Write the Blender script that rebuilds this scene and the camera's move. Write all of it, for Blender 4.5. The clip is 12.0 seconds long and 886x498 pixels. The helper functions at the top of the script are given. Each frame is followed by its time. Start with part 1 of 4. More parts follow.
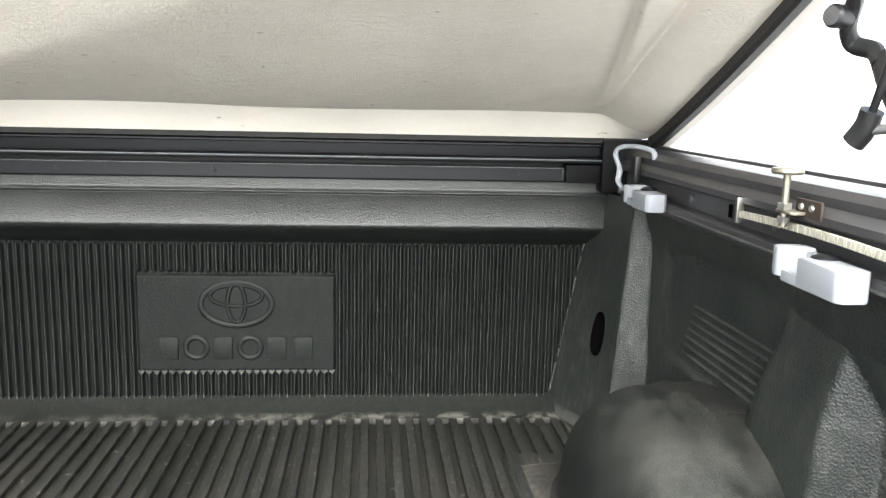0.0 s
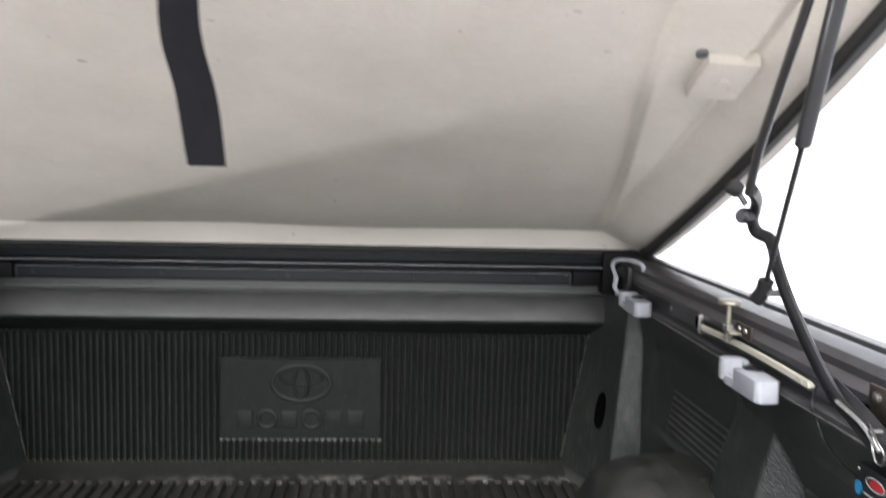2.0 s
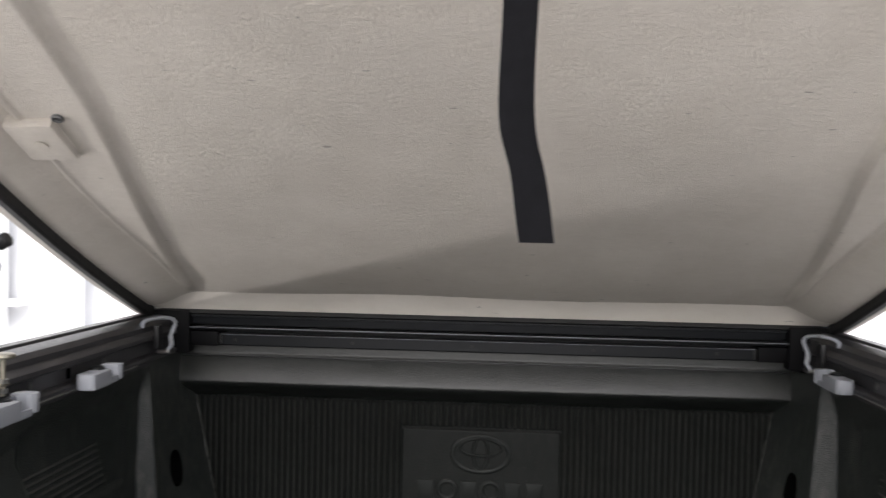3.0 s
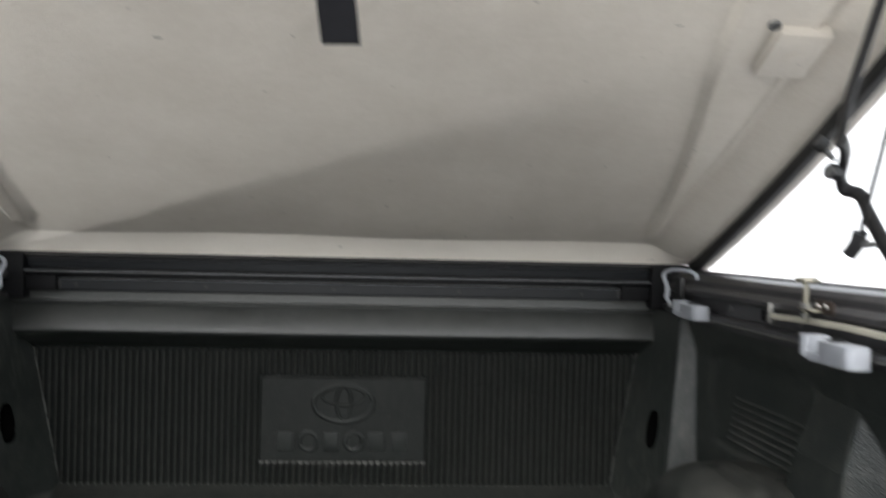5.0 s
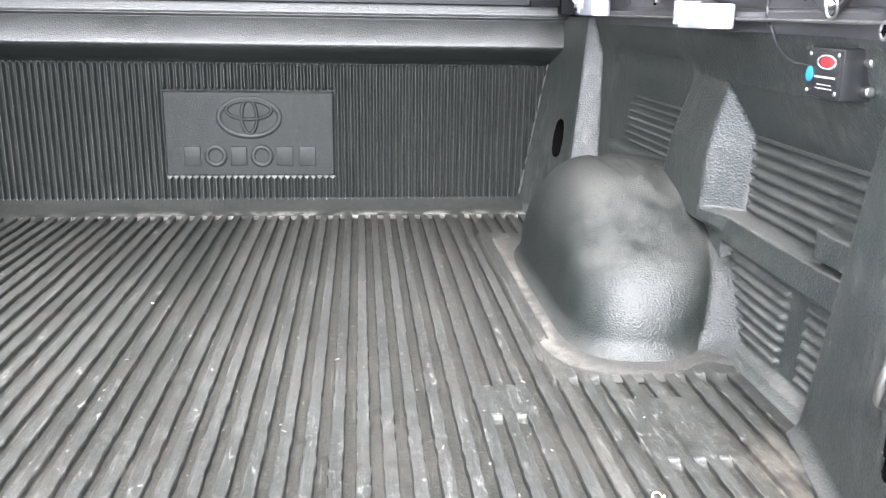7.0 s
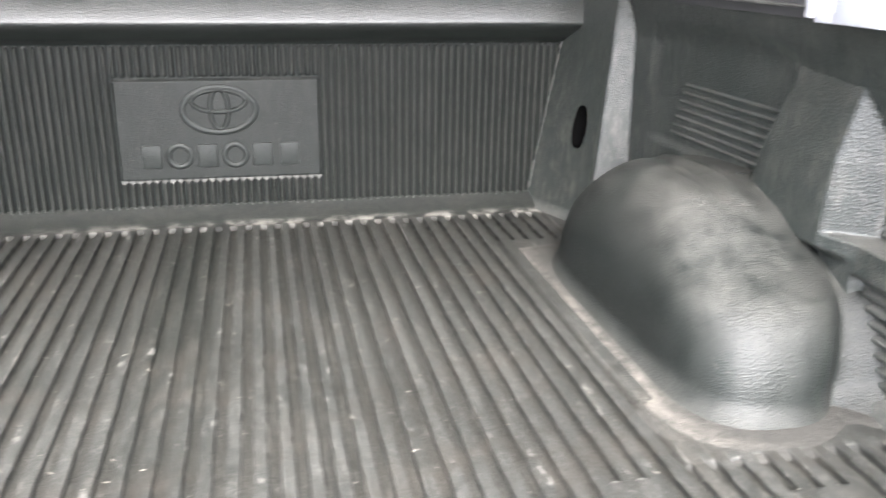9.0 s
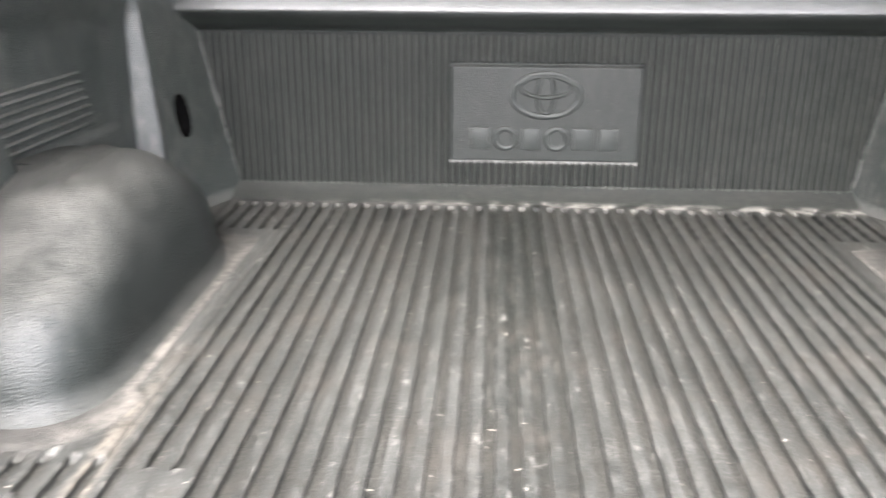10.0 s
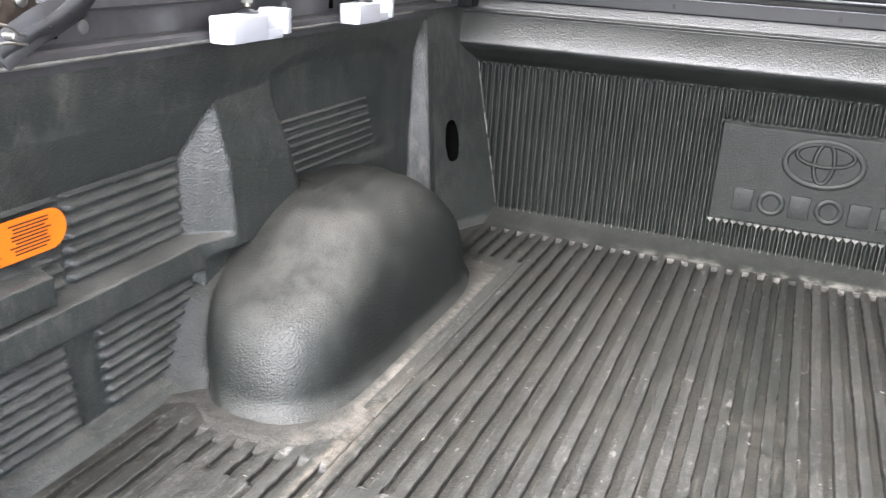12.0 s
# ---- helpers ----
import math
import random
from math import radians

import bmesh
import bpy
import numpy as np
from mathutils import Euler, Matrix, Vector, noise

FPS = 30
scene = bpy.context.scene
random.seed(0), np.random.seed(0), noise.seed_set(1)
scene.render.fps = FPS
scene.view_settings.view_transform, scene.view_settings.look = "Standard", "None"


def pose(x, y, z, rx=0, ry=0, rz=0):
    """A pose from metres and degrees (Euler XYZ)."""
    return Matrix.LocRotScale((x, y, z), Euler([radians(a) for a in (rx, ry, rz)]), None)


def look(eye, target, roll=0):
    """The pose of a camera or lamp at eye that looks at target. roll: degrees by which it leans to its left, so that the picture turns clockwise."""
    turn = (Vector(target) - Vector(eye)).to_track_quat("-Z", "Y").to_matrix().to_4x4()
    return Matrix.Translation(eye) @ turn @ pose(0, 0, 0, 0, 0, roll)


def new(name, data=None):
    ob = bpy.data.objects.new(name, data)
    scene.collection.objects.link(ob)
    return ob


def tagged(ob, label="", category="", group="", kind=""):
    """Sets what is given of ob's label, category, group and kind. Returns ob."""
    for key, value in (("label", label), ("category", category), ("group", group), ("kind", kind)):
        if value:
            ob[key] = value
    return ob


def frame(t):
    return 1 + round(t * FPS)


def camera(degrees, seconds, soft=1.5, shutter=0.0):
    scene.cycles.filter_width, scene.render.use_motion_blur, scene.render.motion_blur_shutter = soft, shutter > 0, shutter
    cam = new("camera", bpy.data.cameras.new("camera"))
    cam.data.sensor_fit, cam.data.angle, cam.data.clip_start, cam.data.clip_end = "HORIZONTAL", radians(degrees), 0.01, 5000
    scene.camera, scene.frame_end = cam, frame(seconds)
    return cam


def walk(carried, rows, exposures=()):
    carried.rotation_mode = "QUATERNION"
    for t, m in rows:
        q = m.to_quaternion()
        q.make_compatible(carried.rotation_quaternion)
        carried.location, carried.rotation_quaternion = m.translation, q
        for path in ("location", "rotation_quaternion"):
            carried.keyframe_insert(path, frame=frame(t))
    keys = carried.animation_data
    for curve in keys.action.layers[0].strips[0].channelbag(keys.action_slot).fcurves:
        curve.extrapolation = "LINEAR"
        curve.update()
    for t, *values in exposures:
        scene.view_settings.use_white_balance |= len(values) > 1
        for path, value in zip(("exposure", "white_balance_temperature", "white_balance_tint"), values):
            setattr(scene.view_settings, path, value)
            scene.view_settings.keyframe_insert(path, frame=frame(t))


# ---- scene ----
cam = camera(55.0, 12.0, 1.25, 0.5)
PATH = [
    (0, (0.26, -1.65, 0.614), (0.429, 0.313, 0.271), 1.3),
    (0.5, (0.273, -1.638, 0.616), (0.43, 0.32, 0.241), 1.0),
    (1, (0.286, -1.685, 0.644), (0.436, 0.269, 0.243), 1.3),
    (1.5, (0.265, -1.858, 0.705), (0.409, 0.095, 0.3), 1.1),
    (2, (0.195, -1.989, 0.75), (0.328, -0.004, 0.539), 1.4),
    (2.5, (0.085, -2.027, 0.751), (0.194, -0.032, 0.674), 1.3),
    (2.7, (0.044, -2.043, 0.752), (0.046, -0.044, 0.693), 1.6),
    (4.3, (-0.003, -1.933, 0.7), (-0.266, 0.05, 0.711), 0.9),
    (4.5, (0.008, -1.905, 0.691), (-0.103, 0.091, 0.714), 1.0),
    (5, (0.097, -1.975, 0.592), (0.223, 0.021, 0.575), 1.3),
    (5.5, (0.204, -2.064, 0.5), (0.396, -0.08, 0.338), 1.4),
    (6, (0.247, -2.081, 0.445), (0.426, -0.114, 0.128), 1.1),
    (6.5, (0.259, -2.05, 0.442), (0.438, -0.112, -0.021), 0.9),
    (7, (0.253, -1.981, 0.455), (0.441, -0.065, -0.084), 0.9),
    (7.2, (0.241, -1.956, 0.472), (0.432, -0.045, -0.087), 0.8),
    (8.8, (0.133, -1.703, 0.515), (0.532, 0.145, -0.137), 1.2),
    (9, (0.075, -1.686, 0.504), (0.479, 0.159, -0.152), 0.9),
    (9.5, (-0.046, -1.693, 0.499), (0.159, 0.182, -0.169), -0.0),
    (10, (-0.103, -1.72, 0.504), (-0.215, 0.158, -0.176), 0.2),
    (10.5, (-0.141, -1.748, 0.555), (-0.509, 0.092, -0.137), 0.7),
    (11, (-0.144, -1.752, 0.577), (-0.734, 0.026, -0.121), 1.0),
    (11.5, (-0.125, -1.739, 0.576), (-0.802, 0.011, -0.116), 2.3),
    (12, (-0.081, -1.714, 0.583), (-0.769, 0.031, -0.112), 3.2),
]
EXPOSURES = [(0, 2.4, 6400, 5), (1.0, 2.35, 6300, 5), (1.5, 2.2, 6300, 8), (2.0, 1.40, 6300, 11), (2.5, 0.85, 6400, 13), (4.5, 0.58, 6550, 6), (5.0, 0.95, 6300, 7), (5.5, 1.7, 6200, 6),
             (6.0, 2.75, 6000, 8), (6.5, 3.35, 5900, 9), (7.0, 3.7, 6000, 12), (9.0, 3.55, 6300, 12), (9.5, 3.75, 6350, 13), (10.5, 3.8, 6300, 14), (11.0, 3.48, 6250, 14), (11.5, 3.44, 6250, 13), (12.0, 3.43, 6250, 13)]
walk(cam, [(t, look(eye, target, roll)) for t, eye, target, roll in PATH], EXPOSURES)

# ---- light ----
world = bpy.data.worlds.new("overcast_day")
scene.world = world
world.use_nodes = True
wn = world.node_tree.nodes
wl = world.node_tree.links
wn.clear()
sky = wn.new("ShaderNodeTexSky")
sky.sky_type, sky.sun_disc = "NISHITA", False
sky.sun_elevation, sky.sun_rotation = radians(45), radians(187)
sky.air_density, sky.dust_density = 1.0, 4.0
pale = wn.new("ShaderNodeHueSaturation")
pale.inputs["Saturation"].default_value = 0.40
bg = wn.new("ShaderNodeBackground")
bg.inputs["Strength"].default_value = 0.15
wout = wn.new("ShaderNodeOutputWorld")
wl.new(sky.outputs[0], pale.inputs["Color"])
wl.new(pale.outputs[0], bg.inputs["Color"])
wl.new(bg.outputs[0], wout.inputs["Surface"])

sun = new("sun", bpy.data.lights.new("sun", "SUN"))
sun.data.energy, sun.data.angle, sun.data.color = 1.60, radians(27), (1.0, 0.98, 0.96)
sun.matrix_world = look((-0.8, -6.8, 6.8), (0, 0, 0))

# area lamp added low on the left for the lining's diagonal light; source unseen
low_lamp = new("added_low_lamp", bpy.data.lights.new("added_low_lamp", "AREA"))
low_lamp.data.shape, low_lamp.data.size, low_lamp.data.size_y = "RECTANGLE", 1.2, 0.16
low_lamp.data.energy, low_lamp.data.color = 98, (1.0, 0.98, 0.95)
low_lamp.matrix_world = look((-6.0, -2.6, -0.72), (0.2, -0.7, 0.85))


# ---- materials ----
def mat_new(name):
    m = bpy.data.materials.new(name)
    m.use_nodes = True
    m.node_tree.nodes.clear()
    return m


class Net:
    """Short hand for the nodes of one material."""

    def __init__(self, name):
        self.m = mat_new(name)
        self.t = self.m.node_tree
        self.out = self.add("ShaderNodeOutputMaterial")
        self.b = self.add("ShaderNodeBsdfPrincipled")
        self.link(self.b.outputs[0], self.out.inputs[0])
        self.co = self.add("ShaderNodeTexCoord").outputs["Object"]

    def add(self, kind):
        return self.t.nodes.new(kind)

    def link(self, a, b):
        self.t.links.new(a, b)

    def scaled(self, sx, sy, sz):
        n = self.add("ShaderNodeMapping")
        n.inputs["Scale"].default_value = (sx, sy, sz)
        self.link(self.co, n.inputs["Vector"])
        return n.outputs[0]

    def noise(self, scale, detail=4.0, rough=0.55, vec=None):
        n = self.add("ShaderNodeTexNoise")
        n.inputs["Scale"].default_value = scale
        n.inputs["Detail"].default_value = detail
        n.inputs["Roughness"].default_value = rough
        self.link(vec or self.co, n.inputs["Vector"])
        return n.outputs["Fac"]

    def cells(self, scale, vec=None, feature="F1"):
        n = self.add("ShaderNodeTexVoronoi")
        n.feature = feature
        n.inputs["Scale"].default_value = scale
        self.link(vec or self.co, n.inputs["Vector"])
        return n.outputs["Distance"]

    def range(self, v, a, b, c=0.0, d=1.0):
        n = self.add("ShaderNodeMapRange")
        for k, x in zip(("From Min", "From Max", "To Min", "To Max"), (a, b, c, d)):
            n.inputs[k].default_value = x
        self.link(v, n.inputs["Value"])
        return n.outputs[0]

    def math(self, op, a, b=None):
        n = self.add("ShaderNodeMath")
        n.operation = op
        for k, v in enumerate((a, b)):
            if v is None:
                continue
            if isinstance(v, (int, float)):
                n.inputs[k].default_value = v
            else:
                self.link(v, n.inputs[k])
        return n.outputs[0]

    def mix(self, fac, a, b):
        n = self.add("ShaderNodeMix")
        n.data_type = "RGBA"
        for k, v in ((0, fac), (6, a), (7, b)):
            if isinstance(v, (int, float)):
                n.inputs[k].default_value = v
            elif isinstance(v, tuple):
                n.inputs[k].default_value = (*v, 1)
            else:
                self.link(v, n.inputs[k])
        return n.outputs[2]

    def xyz(self):
        n = self.add("ShaderNodeSeparateXYZ")
        self.link(self.co, n.inputs[0])
        return n.outputs

    def up(self):
        g = self.add("ShaderNodeNewGeometry")
        n = self.add("ShaderNodeSeparateXYZ")
        self.link(g.outputs["Normal"], n.inputs[0])
        return n.outputs[2]

    def bump(self, height, strength, dist):
        n = self.add("ShaderNodeBump")
        n.inputs["Strength"].default_value = strength
        n.inputs["Distance"].default_value = dist
        self.link(height, n.inputs["Height"])
        self.link(n.outputs[0], self.b.inputs["Normal"])

    def put(self, color=None, rough=None, metal=None, spec=None):
        for key, v in (("Base Color", color), ("Roughness", rough), ("Metallic", metal), ("Specular IOR Level", spec)):
            if v is None:
                continue
            if isinstance(v, tuple):
                self.b.inputs[key].default_value = (*v, 1)
            elif isinstance(v, (int, float)):
                self.b.inputs[key].default_value = v
            else:
                self.link(v, self.b.inputs[key])
        return self.m


def plain(name, color, rough, metal=0.0, grain=60.0, amount=0.12, bump=0.0, gloss=0.07):
    """A simple surface with a little uneven tone and gloss."""
    n = Net(name)
    f = n.noise(grain, 5)
    lo = tuple(c * (1 - amount) for c in color)
    hi = tuple(min(1, c * (1 + amount)) for c in color)
    g = n.noise(grain * 0.12, 3)
    col = n.mix(n.range(n.math("ADD", f, g), 0.6, 1.4), lo, hi)
    if bump:
        n.bump(f, bump, 0.001)
    return n.put(col, n.range(f, 0.3, 0.7, max(0.03, rough - gloss), min(1, rough + gloss)), metal)


def liner_plastic(name, dust, shine=0.0, gloss=0.60, scuffs=0.35, foot_dust=0.0, tips=False, tone=1.0, relief=0.42):
    """Pebble-grained black plastic with a brownish dust film on the faces that look up, and pale scuffs."""
    n = Net(name)
    pebble = n.cells(340)
    fine = n.noise(420, 3, 0.7)
    patch = n.noise(5, 5, 0.6)
    smear = n.noise(24, 6, 0.7)
    blotch = n.noise(70, 5, 0.75)
    film = n.math("MULTIPLY", n.range(n.up(), 0.15, 0.9), n.range(n.math("ADD", patch, n.math("ADD", smear, n.math("MULTIPLY", blotch, 0.5))), 0.95, 1.5))
    film = n.math("MULTIPLY", film, dust)
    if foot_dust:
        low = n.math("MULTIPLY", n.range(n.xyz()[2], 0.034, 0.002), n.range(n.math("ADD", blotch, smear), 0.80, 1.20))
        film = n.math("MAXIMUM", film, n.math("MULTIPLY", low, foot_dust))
    specks = n.math("MULTIPLY", n.range(n.noise(170, 2), 0.65, 0.72), min(0.6, 0.15 + scuffs))
    scuff = n.math("MULTIPLY", n.range(n.noise(1.0, 6, 0.72, n.scaled(60, 60, 22)), 0.47, 0.68), n.range(n.noise(2.6, 4), 0.36, 0.60))
    # tone scales the base colour; above 1 it stands in for light on the walls
    base = n.mix(n.range(smear, 0.35, 0.7), (0.0094 * tone, 0.0120 * tone, 0.0110 * tone), (0.0172 * tone, 0.0202 * tone, 0.0190 * tone))
    marks = n.math("MAXIMUM", specks, n.math("MULTIPLY", scuff, scuffs))
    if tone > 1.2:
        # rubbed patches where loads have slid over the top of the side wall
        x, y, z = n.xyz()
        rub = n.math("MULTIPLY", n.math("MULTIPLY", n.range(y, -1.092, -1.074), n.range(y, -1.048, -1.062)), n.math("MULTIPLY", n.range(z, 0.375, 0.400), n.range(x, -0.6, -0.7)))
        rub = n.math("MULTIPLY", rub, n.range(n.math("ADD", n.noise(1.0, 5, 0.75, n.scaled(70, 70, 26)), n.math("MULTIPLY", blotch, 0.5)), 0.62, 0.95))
        # blotchy paler band along the wall's top
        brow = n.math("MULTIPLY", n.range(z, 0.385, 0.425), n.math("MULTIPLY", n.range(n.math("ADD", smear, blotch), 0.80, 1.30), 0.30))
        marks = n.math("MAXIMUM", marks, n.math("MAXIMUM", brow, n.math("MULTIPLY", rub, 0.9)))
    if tips:
        # rubbed crowns of the ribs, coloured paler still for the highlight along them
        x, y, z = n.xyz()
        crown = n.math("MULTIPLY", n.range(y, -0.0096, -0.0108), n.range(y, -0.0125, -0.0112))
        crown = n.math("MULTIPLY", crown, n.math("MULTIPLY", n.range(z, 0.345, 0.325), n.range(smear, 0.30, 0.65, 0.15, 0.75)))
        marks = n.math("MAXIMUM", marks, crown)
    col = n.mix(n.math("MAXIMUM", film, marks), base, (0.122, 0.117, 0.106))
    rough = n.math("ADD", n.range(n.math("ADD", patch, n.math("MULTIPLY", smear, 0.6)), 0.5, 1.1, 0.34 - shine, 0.48 - shine), n.math("MULTIPLY", film, 0.5))
    n.bump(n.math("ADD", pebble, n.math("MULTIPLY", fine, 0.6)), relief, 0.0011)
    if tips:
        # matt ribs and plate, colour darkened for shade; the bulging band above is shiny
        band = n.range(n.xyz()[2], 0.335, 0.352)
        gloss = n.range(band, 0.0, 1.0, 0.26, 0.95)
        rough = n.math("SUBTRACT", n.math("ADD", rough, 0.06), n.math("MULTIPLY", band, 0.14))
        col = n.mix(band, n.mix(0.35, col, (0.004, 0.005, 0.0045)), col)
    return n.put(col, rough, 0.0, gloss)


def liner_floor(name):
    """Trodden floor of the liner: scuffed grey ridge tops, brown grit in the grooves, pale scraped marks."""
    n = Net(name)
    x, y, z = n.xyz()
    streak = n.noise(1.0, 6, 0.65, n.scaled(34, 1.6, 1))
    streak2 = n.noise(1.0, 5, 0.75, n.scaled(170, 10, 1))
    patch = n.noise(4.2, 5, 0.6)
    grit = n.noise(230, 4, 0.75)
    speck = n.noise(260, 3, 0.65)
    dirt = n.noise(60, 6, 0.75)
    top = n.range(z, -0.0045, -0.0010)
    wear = n.range(n.math("ADD", n.math("MULTIPLY", streak, 0.8), n.math("ADD", n.math("MULTIPLY", patch, 0.7), n.math("MULTIPLY", streak2, 0.8))), 0.94, 1.34)
    back = n.range(y, -0.05, -1.0, 0.78, 0.92)
    wear = n.math("MULTIPLY", wear, back)
    wear = n.math("MULTIPLY", wear, n.range(dirt, 0.36, 0.58, 0.25, 1.0))
    tops = n.mix(wear, (0.0135, 0.0148, 0.0135), (0.050, 0.0505, 0.0468))
    tops = n.mix(n.math("MULTIPLY", n.range(n.math("ADD", speck, n.math("MULTIPLY", dirt, 0.25)), 0.745, 0.81), 0.6), tops, (0.17, 0.165, 0.153))
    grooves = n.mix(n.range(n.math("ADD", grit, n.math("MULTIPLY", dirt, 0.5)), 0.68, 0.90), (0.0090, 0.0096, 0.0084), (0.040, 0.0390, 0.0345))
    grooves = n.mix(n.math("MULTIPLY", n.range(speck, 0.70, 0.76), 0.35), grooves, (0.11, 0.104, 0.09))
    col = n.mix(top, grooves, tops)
    # steep groove flanks coloured dark for shade; upper edges rubbed pale here and there
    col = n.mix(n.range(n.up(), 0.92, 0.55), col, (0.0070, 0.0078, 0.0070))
    rim = n.math("MULTIPLY", n.range(z, -0.0030, -0.0016), n.range(z, -0.0006, -0.0012))
    col = n.mix(n.math("MULTIPLY", rim, n.range(n.math("ADD", streak, n.math("MULTIPLY", dirt, 0.5)), 0.66, 0.90, 0.05, 0.75)), col, (0.120, 0.117, 0.107))
    # a less trodden, darker lane beside the middle
    lane = n.math("MULTIPLY", n.math("MULTIPLY", n.range(x, -0.112, -0.085), n.range(x, 0.012, -0.012)), n.range(y, -1.10, -0.55, 0.25, 1.0))
    col = n.mix(n.math("MULTIPLY", lane, n.range(dirt, 0.35, 0.65, 0.92, 0.6)), col, (0.0100, 0.0115, 0.0100))
    # beige dust on the ridge beside the wheel arch and brown mud at the foot of the rear pillar
    ax = n.math("ABSOLUTE", x)
    beige = n.math("MULTIPLY", n.math("MULTIPLY", n.range(ax, 0.484, 0.492), n.range(ax, 0.518, 0.510)), n.math("MULTIPLY", n.range(y, -0.72, -0.92), n.math("MULTIPLY", top, n.range(x, 0.1, -0.1, 0.22, 1.0))))
    mud = n.math("MULTIPLY", n.math("MULTIPLY", n.range(ax, 0.635, 0.685), n.range(y, -1.13, -1.20)), n.range(n.noise(26, 5, 0.7), 0.36, 0.60))
    col = n.mix(n.math("MULTIPLY", n.math("MAXIMUM", n.math("MULTIPLY", beige, n.range(dirt, 0.34, 0.56)), mud), 0.75), col, (0.118, 0.104, 0.086))
    # crumbs and scratches
    crumb = n.math("MULTIPLY", n.range(n.cells(60), 0.12, 0.05), n.range(n.noise(31, 2), 0.58, 0.70))
    scratch = n.range(n.noise(1.0, 4, 0.6, n.scaled(300, 9, 1)), 0.60, 0.72)
    col = n.mix(n.math("MAXIMUM", n.math("MULTIPLY", crumb, 0.7), n.math("MULTIPLY", scratch, 0.26)), col, (0.29, 0.28, 0.25))
    fleck = n.math("MULTIPLY", n.range(n.noise(560, 2, 0.6), 0.60, 0.68), n.range(patch, 0.35, 0.65, 0.08, 0.45))
    col = n.mix(fleck, col, (0.150, 0.146, 0.132))
    # dried splashes of pale dust
    splash = n.math("MULTIPLY", n.range(n.noise(85, 3, 0.6), 0.62, 0.70), n.range(n.noise(6, 3), 0.48, 0.62))
    col = n.mix(n.math("MULTIPLY", splash, 0.35), col, (0.15, 0.142, 0.128))
    # brownish stains
    stain = n.math("MULTIPLY", n.range(n.noise(9, 5, 0.7), 0.52, 0.66), 0.6)
    col = n.mix(stain, col, (0.037, 0.0335, 0.0285))
    # trodden-in grime and worn blotches that break up the ridges
    grime = n.math("MULTIPLY", n.range(n.noise(44, 6, 0.78), 0.50, 0.60), n.range(n.noise(3.1, 3), 0.36, 0.56, 0.15, 0.75))
    col = n.mix(grime, col, (0.0165, 0.0155, 0.0130))
    rubbed = n.math("MULTIPLY", n.range(n.noise(1.0, 6, 0.8, n.scaled(120, 34, 1)), 0.545, 0.64), n.math("MULTIPLY", top, 0.55))
    col = n.mix(rubbed, col, (0.098, 0.095, 0.087))
    smudge = n.math("MULTIPLY", n.range(n.noise(1.0, 4, 0.6, n.scaled(66, 24, 1)), 0.63, 0.68), n.math("MULTIPLY", top, 0.65))
    col = n.mix(smudge, col, (0.150, 0.145, 0.132))
    # cove at the front with a pale scraped edge
    strip = n.range(y, -0.064, -0.056)
    col = n.mix(strip, col, n.mix(n.range(dirt, 0.4, 0.65), (0.0135, 0.0160, 0.0145), (0.028, 0.028, 0.025)))
    edge = n.math("MULTIPLY", n.range(y, -0.076, -0.062), n.range(y, -0.040, -0.056))
    edge = n.math("MULTIPLY", edge, n.range(n.noise(20, 5, 0.7), 0.46, 0.58))
    col = n.mix(n.math("MULTIPLY", edge, n.range(x, -0.45, 0.0, 0.10, 0.6)), col, (0.30, 0.29, 0.26))
    n.bump(n.math("ADD", grit, n.math("MULTIPLY", streak2, 0.8)), 0.7, 0.0016)
    return n.put(col, n.range(wear, 0.0, 1.0, 0.46, 0.60), 0.0, 0.36)


def trodden_dust(name):
    """Foot of the wheel arch: dark plastic, with patchy beige dust along the side that faces the floor."""
    n = Net(name)
    x, y, z = n.xyz()
    a = n.noise(42, 6, 0.75)
    b = n.noise(9, 4, 0.6)
    c = n.noise(260, 3, 0.7)
    f = n.range(n.math("ADD", n.math("ADD", a, n.math("MULTIPLY", b, 0.7)), n.math("MULTIPLY", c, 0.30)), 0.84, 1.24)
    n.bump(n.math("ADD", c, a), 0.8, 0.002)
    f = n.math("MULTIPLY", f, n.math("MULTIPLY", n.math("MULTIPLY", n.range(z, 0.0002, 0.0008), n.range(z, 0.0024, 0.0015, 0.12, 1.0)), n.range(y, -0.96, -0.86, 0.45, 1.0)))
    f = n.math("MULTIPLY", f, n.range(n.math("ABSOLUTE", x), 0.60, 0.555, 0.22, 1.0))
    tone = n.mix(n.range(n.math("ADD", a, c), 0.8, 1.25), (0.0240, 0.0240, 0.0220), (0.052, 0.050, 0.0455))
    return n.put(n.mix(f, tone, (0.128, 0.118, 0.104)), 0.62, 0.0, 0.28)


